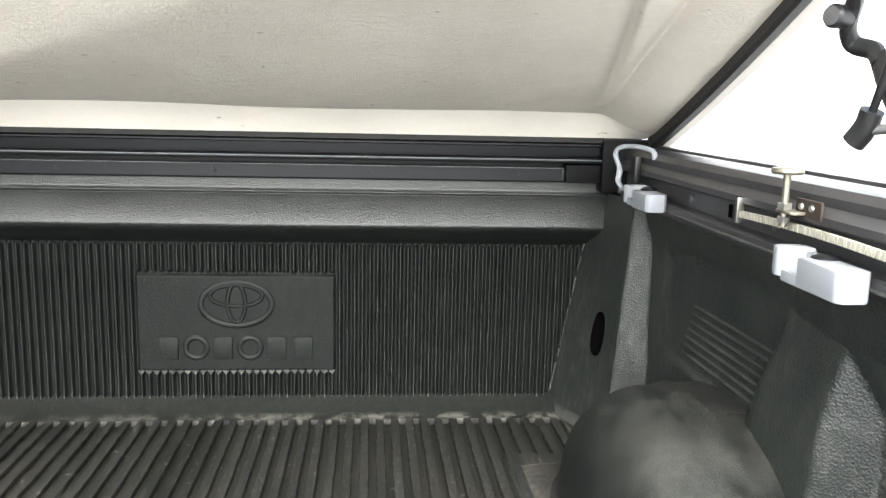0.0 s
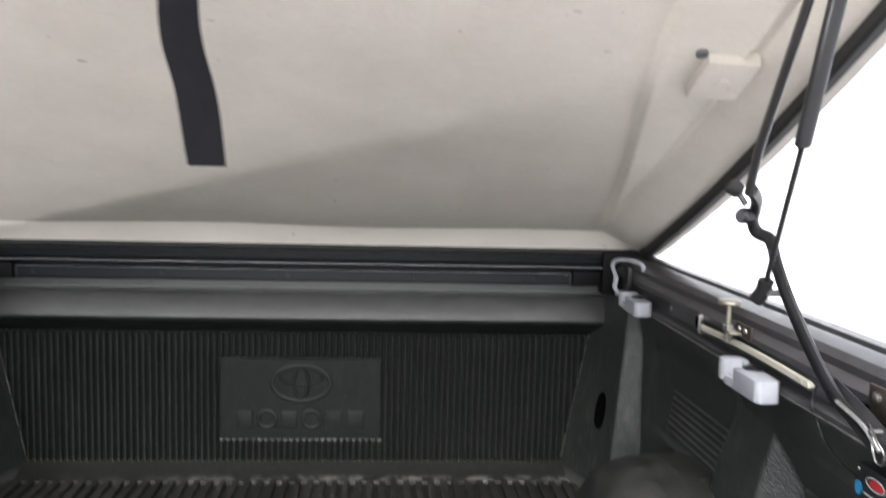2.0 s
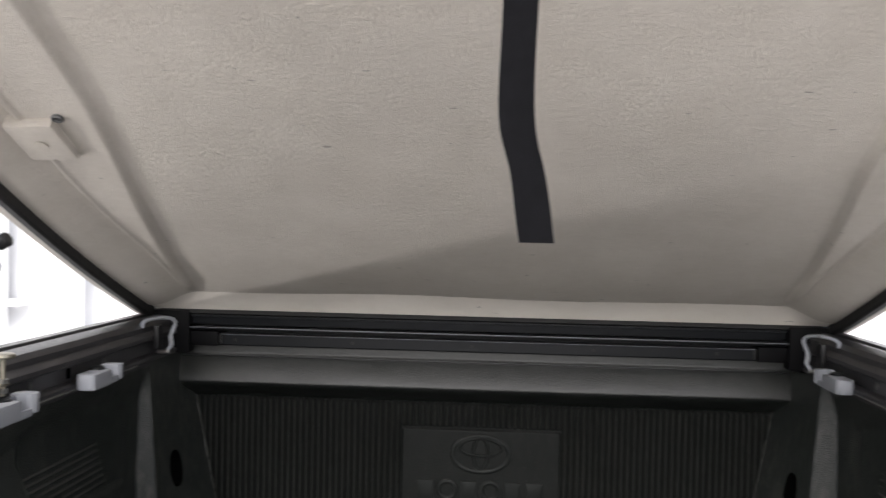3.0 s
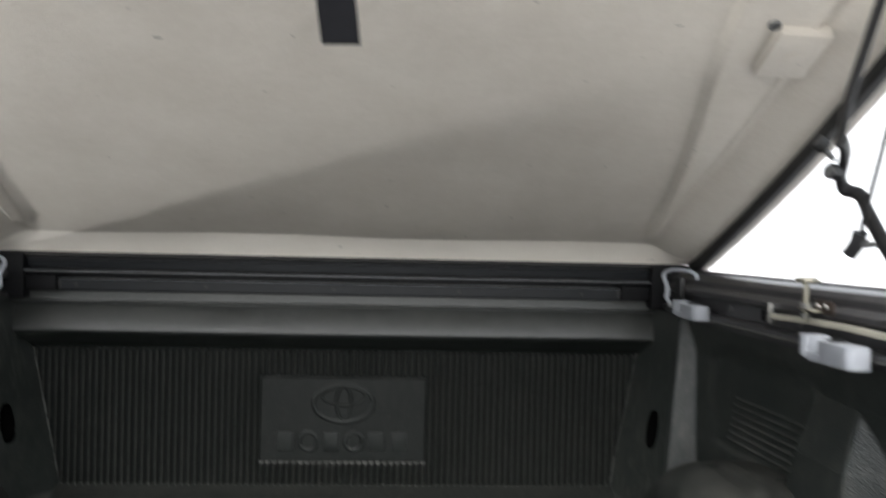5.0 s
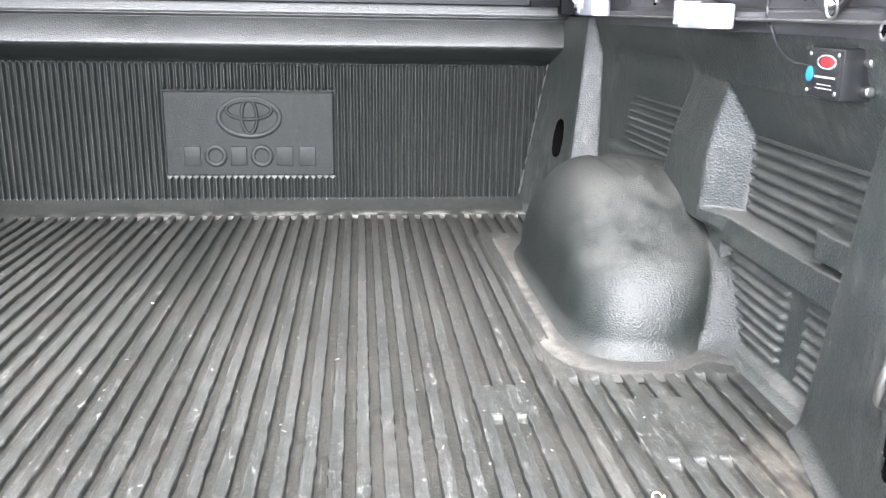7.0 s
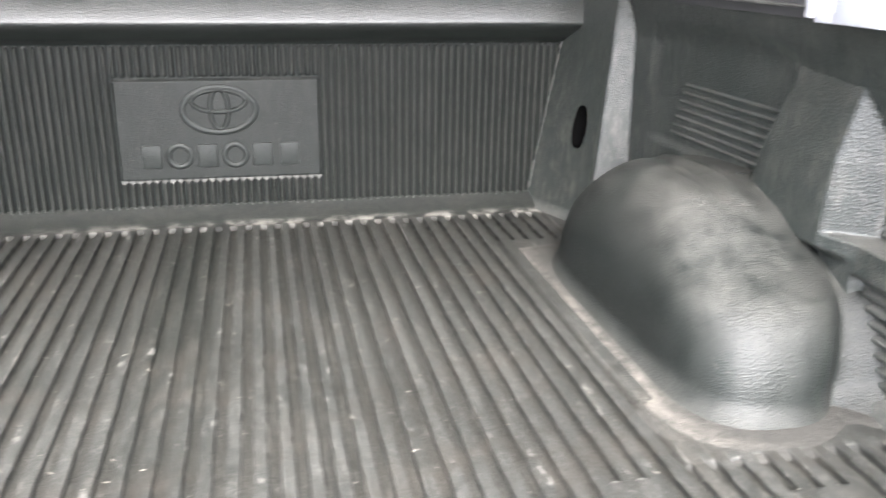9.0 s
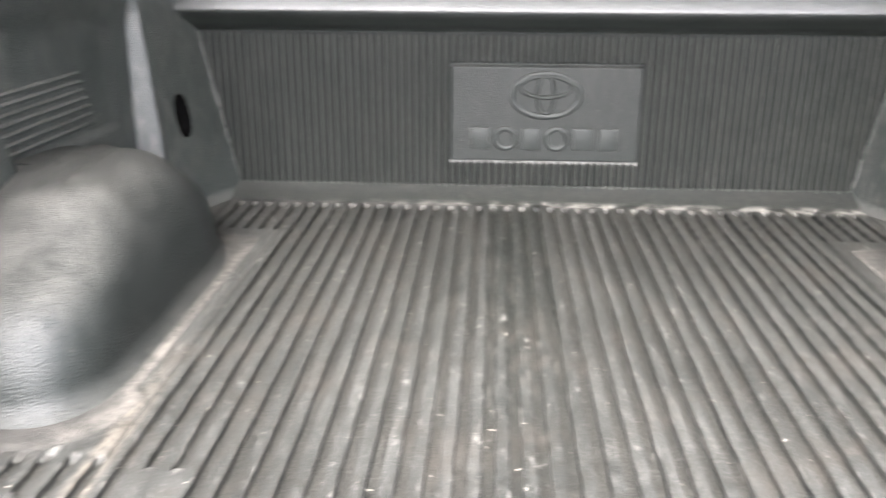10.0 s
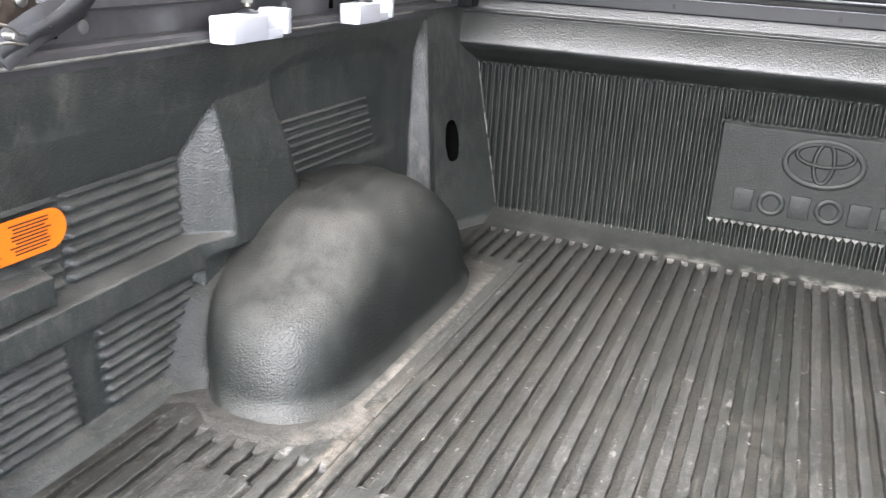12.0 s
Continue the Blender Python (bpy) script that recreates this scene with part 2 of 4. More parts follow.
def felt(name, dark, light, relief=1.0):
    n = Net(name)
    nap = n.noise(200, 6, 0.8)
    blot = n.noise(7, 5, 0.6)
    brush = n.noise(1.0, 5, 0.7, n.scaled(45, 100, 80))
    fleck = n.range(n.noise(1.0, 2, 0.5, n.scaled(36, 90, 60)), 0.745, 0.77)
    mottled = n.math("ADD", n.math("MULTIPLY", blot, 0.8), n.math("ADD", n.math("MULTIPLY", brush, 0.45), n.math("MULTIPLY", nap, 0.7)))
    col = n.mix(n.range(mottled, 0.72, 1.3), dark, light)
    col = n.mix(n.math("MULTIPLY", fleck, 0.55), col, (0.10, 0.09, 0.075))
    n.bump(n.math("ADD", nap, n.math("MULTIPLY", brush, 1.0)), 0.85 * relief, 0.0065)
    n.b.inputs["Sheen Weight"].default_value = 0.15
    return n.put(col, 0.95, 0.0, 0.2)


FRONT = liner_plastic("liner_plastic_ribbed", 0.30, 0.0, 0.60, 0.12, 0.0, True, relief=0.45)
EMBLEM = liner_plastic("liner_plastic_emblem", 0.25, -0.04, 0.30, 0.0)
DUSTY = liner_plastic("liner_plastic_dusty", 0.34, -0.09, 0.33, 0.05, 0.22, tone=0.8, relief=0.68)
# scuffed side walls, base colour also lightened in place of missing light
SCUFFED_LIT = liner_plastic("liner_plastic_scuffed_lit", 0.70, 0.0, 0.78, 0.60, tone=1.55, relief=0.68)
WORN = plain("worn_plastic_edge", (0.085, 0.085, 0.080), 0.5, 0.0, 70, 0.9, 0.4)
FLANGE = trodden_dust("trodden_dust")
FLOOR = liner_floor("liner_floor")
FELT = felt("beige_felt", (0.57, 0.521, 0.454), (0.69, 0.641, 0.572), 0.56)
VALANCE = felt("cream_felt", (0.79, 0.735, 0.66), (0.86, 0.81, 0.74), 0.3)
BLACK = plain("black_paint", (0.014, 0.014, 0.015), 0.34, 0.0, 90, 0.25)
ALLOY = plain("black_anodised_alloy", (0.013, 0.0145, 0.017), 0.36, 0.1, 300, 0.08, 0.0, 0.015)
ALLOY.node_tree.nodes["Principled BSDF"].inputs["Specular IOR Level"].default_value = 0.28
BODY = plain("dark_car_paint", (0.050, 0.049, 0.052), 0.36, 0.0, 90, 0.35, 0.08, 0.05)
CAP = plain("black_corner_plastic", (0.006, 0.006, 0.007), 0.6, 0.0, 120, 0.3, 0.2)
CAP.node_tree.nodes["Principled BSDF"].inputs["Specular IOR Level"].default_value = 0.15
RUBBER = plain("rubber", (0.016, 0.016, 0.016), 0.6, 0.0, 120, 0.3, 0.2)
PALERIM = plain("pale_lid_edge", (0.46, 0.43, 0.385), 0.6, 0.0, 50, 0.12)
GREYRIM = plain("grey_lid_edge", (0.27, 0.26, 0.25), 0.5, 0.0, 50, 0.15)
WHITE = plain("white_plastic", (0.35, 0.365, 0.40), 0.42, 0.0, 35, 0.06)
STEEL = plain("steel", (0.42, 0.415, 0.40), 0.36, 1.0, 120, 0.15)
DULL = plain("dull_steel", (0.16, 0.16, 0.16), 0.5, 0.7, 120, 0.2)
LIP = plain("alloy_lip_highlight", (0.34, 0.35, 0.37), 0.34, 0.8, 30, 0.15, 0.0, 0.02)
BRASS = plain("tarnished_brass", (0.38, 0.355, 0.29), 0.45, 0.9, 160, 0.3)
RUST = plain("rusty_steel", (0.050, 0.037, 0.030), 0.6, 0.4, 90, 0.45, 0.3)
CREAM = plain("cream_strip", (0.46, 0.44, 0.37), 0.55, 0.0, 60, 0.1)
WEB = plain("black_webbing", (0.0045, 0.0045, 0.0055), 0.9, 0.0, 700, 0.4, 0.4)
WEB.node_tree.nodes["Principled BSDF"].inputs["Specular IOR Level"].default_value = 0.1
SHELL = plain("lid_paint", (0.03, 0.028, 0.026), 0.25, 0.0, 20, 0.2)
ORANGE = plain("orange_label", (0.80, 0.16, 0.006), 0.45, 0.0, 40, 0.06)
INK = plain("label_ink", (0.05, 0.02, 0.01), 0.5)
BOXBLACK = plain("black_box_plastic", (0.018, 0.019, 0.020), 0.4, 0.0, 200, 0.2)
BLUE = plain("blue_dot", (0.03, 0.22, 0.42), 0.4)
RED = plain("red_oval", (0.42, 0.030, 0.035), 0.4)
PRINT = plain("white_print", (0.36, 0.36, 0.36), 0.5)
# near-black colour stands in for the shade inside slots and holes
VOID = plain("cavity_shade", (0.003, 0.003, 0.003), 0.9)
VOID.node_tree.nodes["Principled BSDF"].inputs["Specular IOR Level"].default_value = 0.0
WALL = plain("white_plaster", (0.78, 0.79, 0.81), 0.85, 0.0, 6, 0.05, 0.2)
PIPE = plain("white_pipe", (0.82, 0.82, 0.82), 0.5, 0.0, 8, 0.04)
CONCRETE = plain("pale_concrete", (0.60, 0.595, 0.59), 0.85, 0.0, 5, 0.12, 0.3)
STRAW = plain("yellow_straw", (0.42, 0.36, 0.18), 0.7, 0.0, 300, 0.3)
GRASS = plain("dry_straw", (0.19, 0.18, 0.155), 0.8)


# ---- mesh tools ----
def obj(name, data, material, parent=None, label=""):
    ob = new(name, data)
    if material:
        data.materials.append(material)
    if parent:
        ob.parent = parent
    if label:
        ob["label"] = label
    return ob


def part(name, bm, material, parent=None, label="", smooth=True, angle=35):
    me = bpy.data.meshes.new(name)
    bm.normal_update()
    if smooth:
        for e in bm.edges:
            e.smooth = len(e.link_faces) == 2 and e.calc_face_angle(0) < radians(angle)
        for f in bm.faces:
            f.smooth = True
    bm.to_mesh(me)
    bm.free()
    return obj(name, me, material, parent, label)


def thing(name, at, label, category, group="", kind=""):
    ob = new(name)
    ob.location = at
    ob.empty_display_size = 0.05
    return tagged(ob, label, category, group, kind)


def sheet(P, name, material, parent=None, label="", flip=False, keep=None, closed_v=False):
    """One mesh from a grid of points, an array nu x nv x 3; keep: which cells to build."""
    nu, nv = P.shape[:2]
    ids = np.arange(nu * nv).reshape(nu, nv)
    if closed_v:
        ids = np.concatenate([ids, ids[:, :1]], 1)
    q = np.stack([ids[:-1, :-1], ids[1:, :-1], ids[1:, 1:], ids[:-1, 1:]], -1)
    if keep is not None:
        q = q[keep]
    q = q.reshape(-1, 4)
    if flip:
        q = q[:, ::-1]
    me = bpy.data.meshes.new(name)
    me.from_pydata(P.reshape(-1, 3).tolist(), [], q.tolist())
    me.polygons.foreach_set("use_smooth", [True] * len(me.polygons))
    me.update()
    return obj(name, me, material, parent, label)


def box_bm(sx, sy, sz, bevel=0.0, at=(0, 0, 0), bm=None, seg=2):
    bm = bm or bmesh.new()
    made = bmesh.ops.create_cube(bm, size=1.0, matrix=Matrix.Translation(at) @ Matrix.Diagonal((sx, sy, sz, 1)))
    if bevel:
        es = {e for v in made["verts"] for e in v.link_edges}
        bmesh.ops.bevel(bm, geom=list(es), offset=bevel, segments=seg, profile=0.6, affect="EDGES")
    return bm


def prism_bm(poly, h, bevel=0.0, bm=None):
    """A flat outline of (x, y) pulled up by h."""
    bm = bm or bmesh.new()
    f = bm.faces.new([bm.verts.new((x, y, 0)) for x, y in poly])
    r = bmesh.ops.extrude_face_region(bm, geom=[f])
    bmesh.ops.translate(bm, verts=[v for v in r["geom"] if isinstance(v, bmesh.types.BMVert)], vec=(0, 0, h))
    bmesh.ops.recalc_face_normals(bm, faces=bm.faces)
    if bevel:
        bmesh.ops.bevel(bm, geom=list(bm.edges), offset=bevel, segments=2, profile=0.6, affect="EDGES")
    return bm


def spin_bm(profile, n=20, bm=None, m=None):
    """A turned body from (radius, height) pairs round z."""
    bm = bm or bmesh.new()
    rings = []
    for r, z in profile:
        rings.append([bm.verts.new((m or Matrix()) @ Vector((r * math.cos(2 * math.pi * k / n), r * math.sin(2 * math.pi * k / n), z))) for k in range(n)])
    for a, b in zip(rings, rings[1:]):
        for k in range(n):
            bm.faces.new((a[k], a[(k + 1) % n], b[(k + 1) % n], b[k]))
    bm.faces.new(rings[0][::-1])
    bm.faces.new(rings[-1])
    return bm


def rod_bm(a, b, r, n=14, bm=None, r2=None):
    a, b = Vector(a), Vector(b)
    m = Matrix.Translation(a) @ (b - a).to_track_quat("Z", "Y").to_matrix().to_4x4()
    h = (b - a).length
    r2 = r if r2 is None else r2
    c = min(r, r2) * 0.25
    return spin_bm([(r - c, 0), (r, c), (r2, h - c), (r2 - c, h)], n, bm, m)


def smooth_path(points, n=6):
    """A Catmull-Rom line through the points."""
    p = [Vector(q) for q in points]
    p = [2 * p[0] - p[1]] + p + [2 * p[-1] - p[-2]]
    out = []
    for i in range(1, len(p) - 2):
        for k in range(n):
            t = k / n
            out.append(0.5 * (2 * p[i] + (p[i + 1] - p[i - 1]) * t + (2 * p[i - 1] - 5 * p[i] + 4 * p[i + 1] - p[i + 2]) * t * t + (3 * p[i] - p[i - 1] - 3 * p[i + 1] + p[i + 2]) * t ** 3))
    return out + [p[-2]]


def tube_bm(points, rx, ry=None, n=12, bm=None, closed=False, side=(0, 0, 1)):
    """A bent bar of oval section along points; ry lies nearest to the direction side."""
    bm = bm or bmesh.new()
    ry = ry or rx
    p = [Vector(q) for q in points]
    rings = []
    for i, c in enumerate(p):
        if closed:
            d = p[(i + 1) % len(p)] - p[i - 1]
        else:
            d = p[min(i + 1, len(p) - 1)] - p[max(i - 1, 0)]
        d.normalize()
        v = Vector(side) - d * d.dot(Vector(side))
        if v.length < 1e-3:
            v = d.orthogonal()
        v.normalize()
        u = d.cross(v)
        rings.append([bm.verts.new(c + u * rx * math.cos(2 * math.pi * k / n) + v * ry * math.sin(2 * math.pi * k / n)) for k in range(n)])
    pairs = list(zip(rings, rings[1:])) + ([(rings[-1], rings[0])] if closed else [])
    for a, b in pairs:
        for k in range(n):
            bm.faces.new((a[k], a[(k + 1) % n], b[(k + 1) % n], b[k]))
    if not closed:
        bm.faces.new(rings[0][::-1])
        bm.faces.new(rings[-1])
    return bm


def extrude_bm(profile, a, b, axis="y", sx=1, caps=True):
    """An open or closed outline of pairs (across, z), run along x or y."""
    bm = bmesh.new()
    rows = []
    for t in (a, b):
        rows.append([bm.verts.new((sx * u, t, w) if axis == "y" else (t, u, w)) for u, w in profile])
    n = len(profile)
    for k in range(n):
        j = (k + 1) % n
        bm.faces.new((rows[0][k], rows[0][j], rows[1][j], rows[1][k]))
    if caps:
        bm.faces.new(rows[0][::-1])
        bm.faces.new(rows[1])
    bmesh.ops.recalc_face_normals(bm, faces=bm.faces)
    return bm


def sst(a, b, v):
    """Smooth step from a to b, for arrays."""
    t = np.clip((v - a) / (b - a), 0, 1)
    return t * t * (3 - 2 * t)


def within(v, a, b, soft):
    return sst(a - soft / 2, a + soft / 2, v) * (1 - sst(b - soft / 2, b + soft / 2, v))


# ---- setting ----
GROUND_Z = -0.78
gm = bmesh.new()
bmesh.ops.create_grid(gm, x_segments=40, y_segments=40, size=300)
ground = tagged(part("ground", gm, CONCRETE), "pale concrete yard under the truck", "ground", kind="structure")
ground.location = (0, 0, GROUND_Z)

wall_a = tagged(part("wall_north", box_bm(9.0, 0.25, 5.0, 0.01, (0, 0, 2.5)), WALL), "white rendered wall beyond the truck's driver side", "wall", kind="structure")
wall_a.location = (6.6, 7.8, GROUND_Z)
wall_b = tagged(part("wall_west", box_bm(9.0, 0.25, 5.0, 0.01, (0, 0, 2.5)), WALL), "pale grey-white wall with white pipes in front", "wall", kind="structure")
wall_b.location = (-6.4, 4.2, GROUND_Z)
for px, w, low in ((-3.67, 0.165, 0.74), (-3.02, 0.10, 0.0)):
    pipe = tagged(part("drainpipe", spin_bm([(w * 0.9, low), (w, low + 0.02), (w, 4.6), (w * 0.9, 4.62)], 24), PIPE), "thick white pipe fixed upright to the wall", "pipe", "pipes on the wall")
    pipe.location = (px, 3.9, GROUND_Z)
    part("pipe_bracket", box_bm(w * 3.2, 0.16, 0.05, 0.008, (0, 0.08, low + 0.2)), PIPE, pipe)

# ---- the truck's bed ----
truck = thing("pickup_bed", (0, -0.75, GROUND_Z + 0.4), "dark painted steel cargo bed of a pickup truck", "pickup truck")
truck_z = truck.location.copy()


def placed(ob, parent):
    ob.matrix_parent_inverse = Matrix.Translation(-parent.location)
    return ob


SIDE_RAIL = [(0.742, 0.435), (0.742, 0.448), (0.722, 0.450), (0.720, 0.453), (0.720, 0.459), (0.724, 0.462), (0.738, 0.464), (0.738, 0.492),
             (0.724, 0.494), (0.720, 0.497), (0.720, 0.505), (0.728, 0.512), (0.734, 0.514), (0.734, 0.524), (0.742, 0.533), (0.760, 0.538),
             (0.770, 0.538), (0.772, 0.531), (0.780, 0.531), (0.782, 0.541), (0.802, 0.541), (0.810, 0.533), (0.814, 0.515), (0.816, 0.430)]
for s, nm in ((1, "right"), (-1, "left")):
    ob = part("bed_rail", extrude_bm(SIDE_RAIL, -1.50, -0.03, "y", s), BODY, truck, "black painted bed rail with a stepped inner channel", angle=25)
    placed(ob, truck)
    ob = part("bed_side", extrude_bm([(0.815, -0.30), (0.815, 0.44), (0.868, 0.439), (0.90, 0.30), (0.90, -0.30)], -1.52, 0.10, "y", s), BODY, truck)
    placed(ob, truck)
    # pale colour of this bead also stands in for the edge's highlight
    ob = part("rail_edge", rod_bm((s * 0.7205, -1.48, 0.4505), (s * 0.7205, -0.30, 0.4505), 0.0022, 8), WORN, truck, "pale bead for the rubbed lower edge of the rail and its highlight")
    placed(ob, truck)
    for y in (-1.052, -0.690, -0.420):
        ob = part("rail_bolt", spin_bm([(0.0075, 0), (0.0070, 0.003), (0.0035, 0.0042)], 14, m=pose(s * 0.7385, y, 0.478, 0, -90 * s)), DULL, truck, "dull bolt head in the rail")
        placed(ob, truck)
    for y in (-1.090, -0.560):
        ob = part("rail_slot", box_bm(0.003, 0.010, 0.018, 0.001, (s * 0.7375, y, 0.478)), VOID, truck, "black block drawn as a shaded slot in the rail")
        placed(ob, truck)
ob = part("bed_front_wall", extrude_bm([(0.03, -0.30), (0.03, 0.52), (0.09, 0.52), (0.09, -0.30)], -0.814, 0.814, "x"), BODY, truck)
placed(ob, truck)
ob = part("bed_floor", extrude_bm([(-1.52, -0.06), (-1.52, -0.016), (0.029, -0.016), (0.029, -0.06)], -0.814, 0.814, "x"), BODY, truck)
placed(ob, truck)

# unseen tailgate, added to keep ground light off the front panel
ob = part("tailgate", box_bm(1.50, 0.46, 0.055, 0.012, (0, -1.765, -0.030)), BODY, truck, "lowered dark tailgate, out of view")
placed(ob, truck)

# ---- the liner ----
liner = thing("bed_liner", (0, -0.75, 0), "black moulded plastic bed liner, dusty and scuffed", "bed liner")

PITCH = 0.0286


def floor_height(X, Y):
    a = np.abs(X)
    d = np.abs((X + 0.006 * sst(0.02, 0.2, X)) / PITCH % 1 - 0.5)
    groove = 1 - np.clip((d - 0.225) / 0.030, 0, 1)
    arch = (sst(0.492, 0.502, a)) * within(Y, -0.985, -0.235, 0.012)
    corner = sst(0.485, 0.66, a)
    front = 1 - sst(-0.075, -0.066, Y)
    mask = front * (1 - arch) * (1 - sst(0.632, 0.642, a) * sst(-1.0, -0.9, Y)) * (1 - sst(0.735, 0.745, a))
    mask = mask * (1 - within(a, 0.396, 0.455, 0.004) * within(Y, -1.085, -1.0, 0.008))
    mask = mask * (1 - within(a, 0.56, 0.65, 0.004) * within(Y, -1.20, -1.045, 0.01))
    z = -0.0086 * groove * mask
    z = z + 0.0009 * np.sin(X * 23 + 3 * Y) * np.sin(Y * 9) * 0.6
    z = z + 0.028 * np.clip((Y + 0.060) / 0.056, 0, 1) ** 1.6
    return z


xs = np.sort(np.concatenate([PITCH * (np.arange(-28, 29) + f) for f in (0.0, 0.13, 0.225, 0.245, 0.26, 0.275, 0.295, 0.5, 0.705, 0.725, 0.74, 0.755, 0.775, 0.87)]))
ys = np.concatenate([np.linspace(-1.52, -1.22, 16), np.linspace(-1.21, -0.98, 60), np.linspace(-0.97, -0.26, 60), np.linspace(-0.25, 0.0, 100)])
xs = xs - 0.006 * sst(0.02, 0.2, xs)
X, Y = np.meshgrid(xs, ys, indexing="ij")
Zf = floor_height(X, Y)
# edges of the ridges worn uneven
X = X + 0.0007 * np.sin(Y * 97 + X * 310) * np.sin(Y * 41 + X * 170) + 0.0004 * np.sin(Y * 173 + X * 520)
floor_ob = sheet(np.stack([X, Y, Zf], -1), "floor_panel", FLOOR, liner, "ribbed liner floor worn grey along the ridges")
placed(floor_ob, liner)

for x, y in ((0.4085, -1.002), (0.4372, -1.002), (-0.4147, -1.002), (-0.4433, -1.002), (0.4085, -1.084), (0.4372, -1.084), (-0.4147, -1.084), (-0.4433, -1.084)):
    up = 1 if y > -1.05 else -1
    pts = [(0.0056 * math.cos(k * 0.524), up * (0.001 + 0.0042 * math.sin(k * 0.524) * (1.3 if math.sin(k * 0.524) < 0 else 0.7))) for k in range(12)]
    bm = prism_bm(pts[::up], 0.0044, 0.0016)
    bm.transform(Matrix.Translation((x, y, -0.0056)))
    ob = part("groove_end", bm, WORN, floor_ob, "pale rubbed end of a groove")

RIB = 0.0148


def panel_edge(Z, left):
    """Half width of the ribbed field; it is a little wider on the left."""
    return np.where(left, 0.636 + 0.205 * (Z - 0.04), 0.626 + 0.185 * (Z - 0.04))


def panel_depth(X, Z):
    a = np.abs(X)
    d = np.abs((X / RIB) % 1 - 0.5)
    rib = (1 - np.clip((d - 0.06) / 0.34, 0, 1)) ** 1.5
    edge = panel_edge(Z, X < 0)
    zone = within(Z, 0.025, 0.333, 0.004) * (1 - sst(-0.004, 0.004, a - edge))
    plate = within(a, -1, 0.190, 0.003) * within(Z, 0.080, 0.272, 0.004)
    gap = within(a, -1, 0.196, 0.003) * within(Z, 0.270, 0.280, 0.003)
    y = -0.0110 * rib * zone * (1 - plate) * (1 - 0.8 * gap)
    y = y - 0.0090 * plate
    roll = 0.064 * sst(0.329, 0.382, Z) - 0.034 * np.clip((Z - 0.376) / 0.072, 0, 1) ** 1.35
    lip = 0.022 * sst(0.4375, 0.4405, Z)
    return y - roll - lip


xs = np.sort(np.concatenate([RIB * (np.arange(-50, 50) + 0.5 + f) for f in (-0.5, -0.34, -0.20, -0.11, -0.055, 0.0, 0.055, 0.11, 0.20, 0.34)]))
zs = np.concatenate([np.linspace(0.012, 0.044, 10), np.linspace(0.050, 0.268, 56), np.linspace(0.270, 0.376, 48), np.linspace(0.38, 0.4680, 40)])
X, Z = np.meshgrid(xs, zs, indexing="ij")
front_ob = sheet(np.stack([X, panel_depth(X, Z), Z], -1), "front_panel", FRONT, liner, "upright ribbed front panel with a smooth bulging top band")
placed(front_ob, liner)


def on_panel(bm, name, label=""):
    ob = part(name, bm, EMBLEM, front_ob, label)
    return ob


def oval(cx, cz, rx, rz, n=48):
    return [(cx + rx * math.cos(2 * math.pi * k / n), -0.0084, cz + rz * math.sin(2 * math.pi * k / n)) for k in range(n)]


for cx, cz, rx, rz, w in ((0, 0.215, 0.068, 0.043, 0.0062), (0, 0.232, 0.050, 0.021, 0.0045), (0, 0.217, 0.017, 0.038, 0.0045)):
    on_panel(tube_bm(oval(cx, cz, rx, rz), w, 0.0050, 10, closed=True, side=(0, 1, 0)), "emblem_ring", "raised plain oval moulded into the plate")
# six plain raised shapes under the ovals: blocks and rings
for k, shape in enumerate(((0.037, 0.037), None, (0.037, 0.037), None, (0.037, 0.037), (0.037, 0.037))):
    cx = -0.131 + 0.0520 * k
    if shape is None:
        bm = tube_bm(oval(cx, 0.127, 0.0205, 0.0205, 36), 0.0058, 0.0052, 10, closed=True, side=(0, 1, 0))
    else:
        top, foot = shape
        bm = prism_bm([(cx - foot / 2, 0.1045), (cx + foot / 2, 0.1045), (cx + top / 2, 0.1495), (cx - top / 2, 0.1495)], 0.0075, 0.0028)
        bm.transform(Matrix(((1, 0, 0, 0), (0, 0, -1, -0.0062), (0, 1, 0, 0), (0, 0, 0, 1))))
    on_panel(bm, "emblem_block", "raised plain shape moulded into the plate")
# scuffed pale tips: a row of teeth under the plate, and the feet and heads of the ribs
for k in range(-13, 13):
    cx = (k + 0.5) * RIB
    tooth = prism_bm([(cx - 0.0060, 0.0815), (cx - 0.0060, 0.0795), (cx, 0.0725), (cx + 0.0060, 0.0795), (cx + 0.0060, 0.0815)], 0.0040)
    tooth.transform(Matrix(((1, 0, 0, 0), (0, 0, -1, -0.0072), (0, 1, 0, 0), (0, 0, 0, 1))))
    part("tooth", tooth, WORN, front_ob, "pale scuffed tooth under the plate", smooth=False)
rnd = random.Random(11)
for k in range(-43, 43):
    cx = (k + 0.5) * RIB
    if abs(cx) < float(panel_edge(np.array(0.03), np.array(cx < 0))) - 0.004:
        part("rib_foot", box_bm(0.0022, 0.0022, 0.002 + 0.005 * rnd.random() ** 2, 0.0, (cx, -0.0108, 0.0275)), WORN, front_ob, "pale scuffed foot of a rib", smooth=False)


def ridges(Z, top, pitch, width):
    """Rounded horizontal ribs, 1 on their crowns."""
    d = np.abs((top - Z) / pitch % 1 - 0.5) * 2
    return np.sqrt(np.clip(1 - ((1 - d) / width) ** 2, 0, 1))


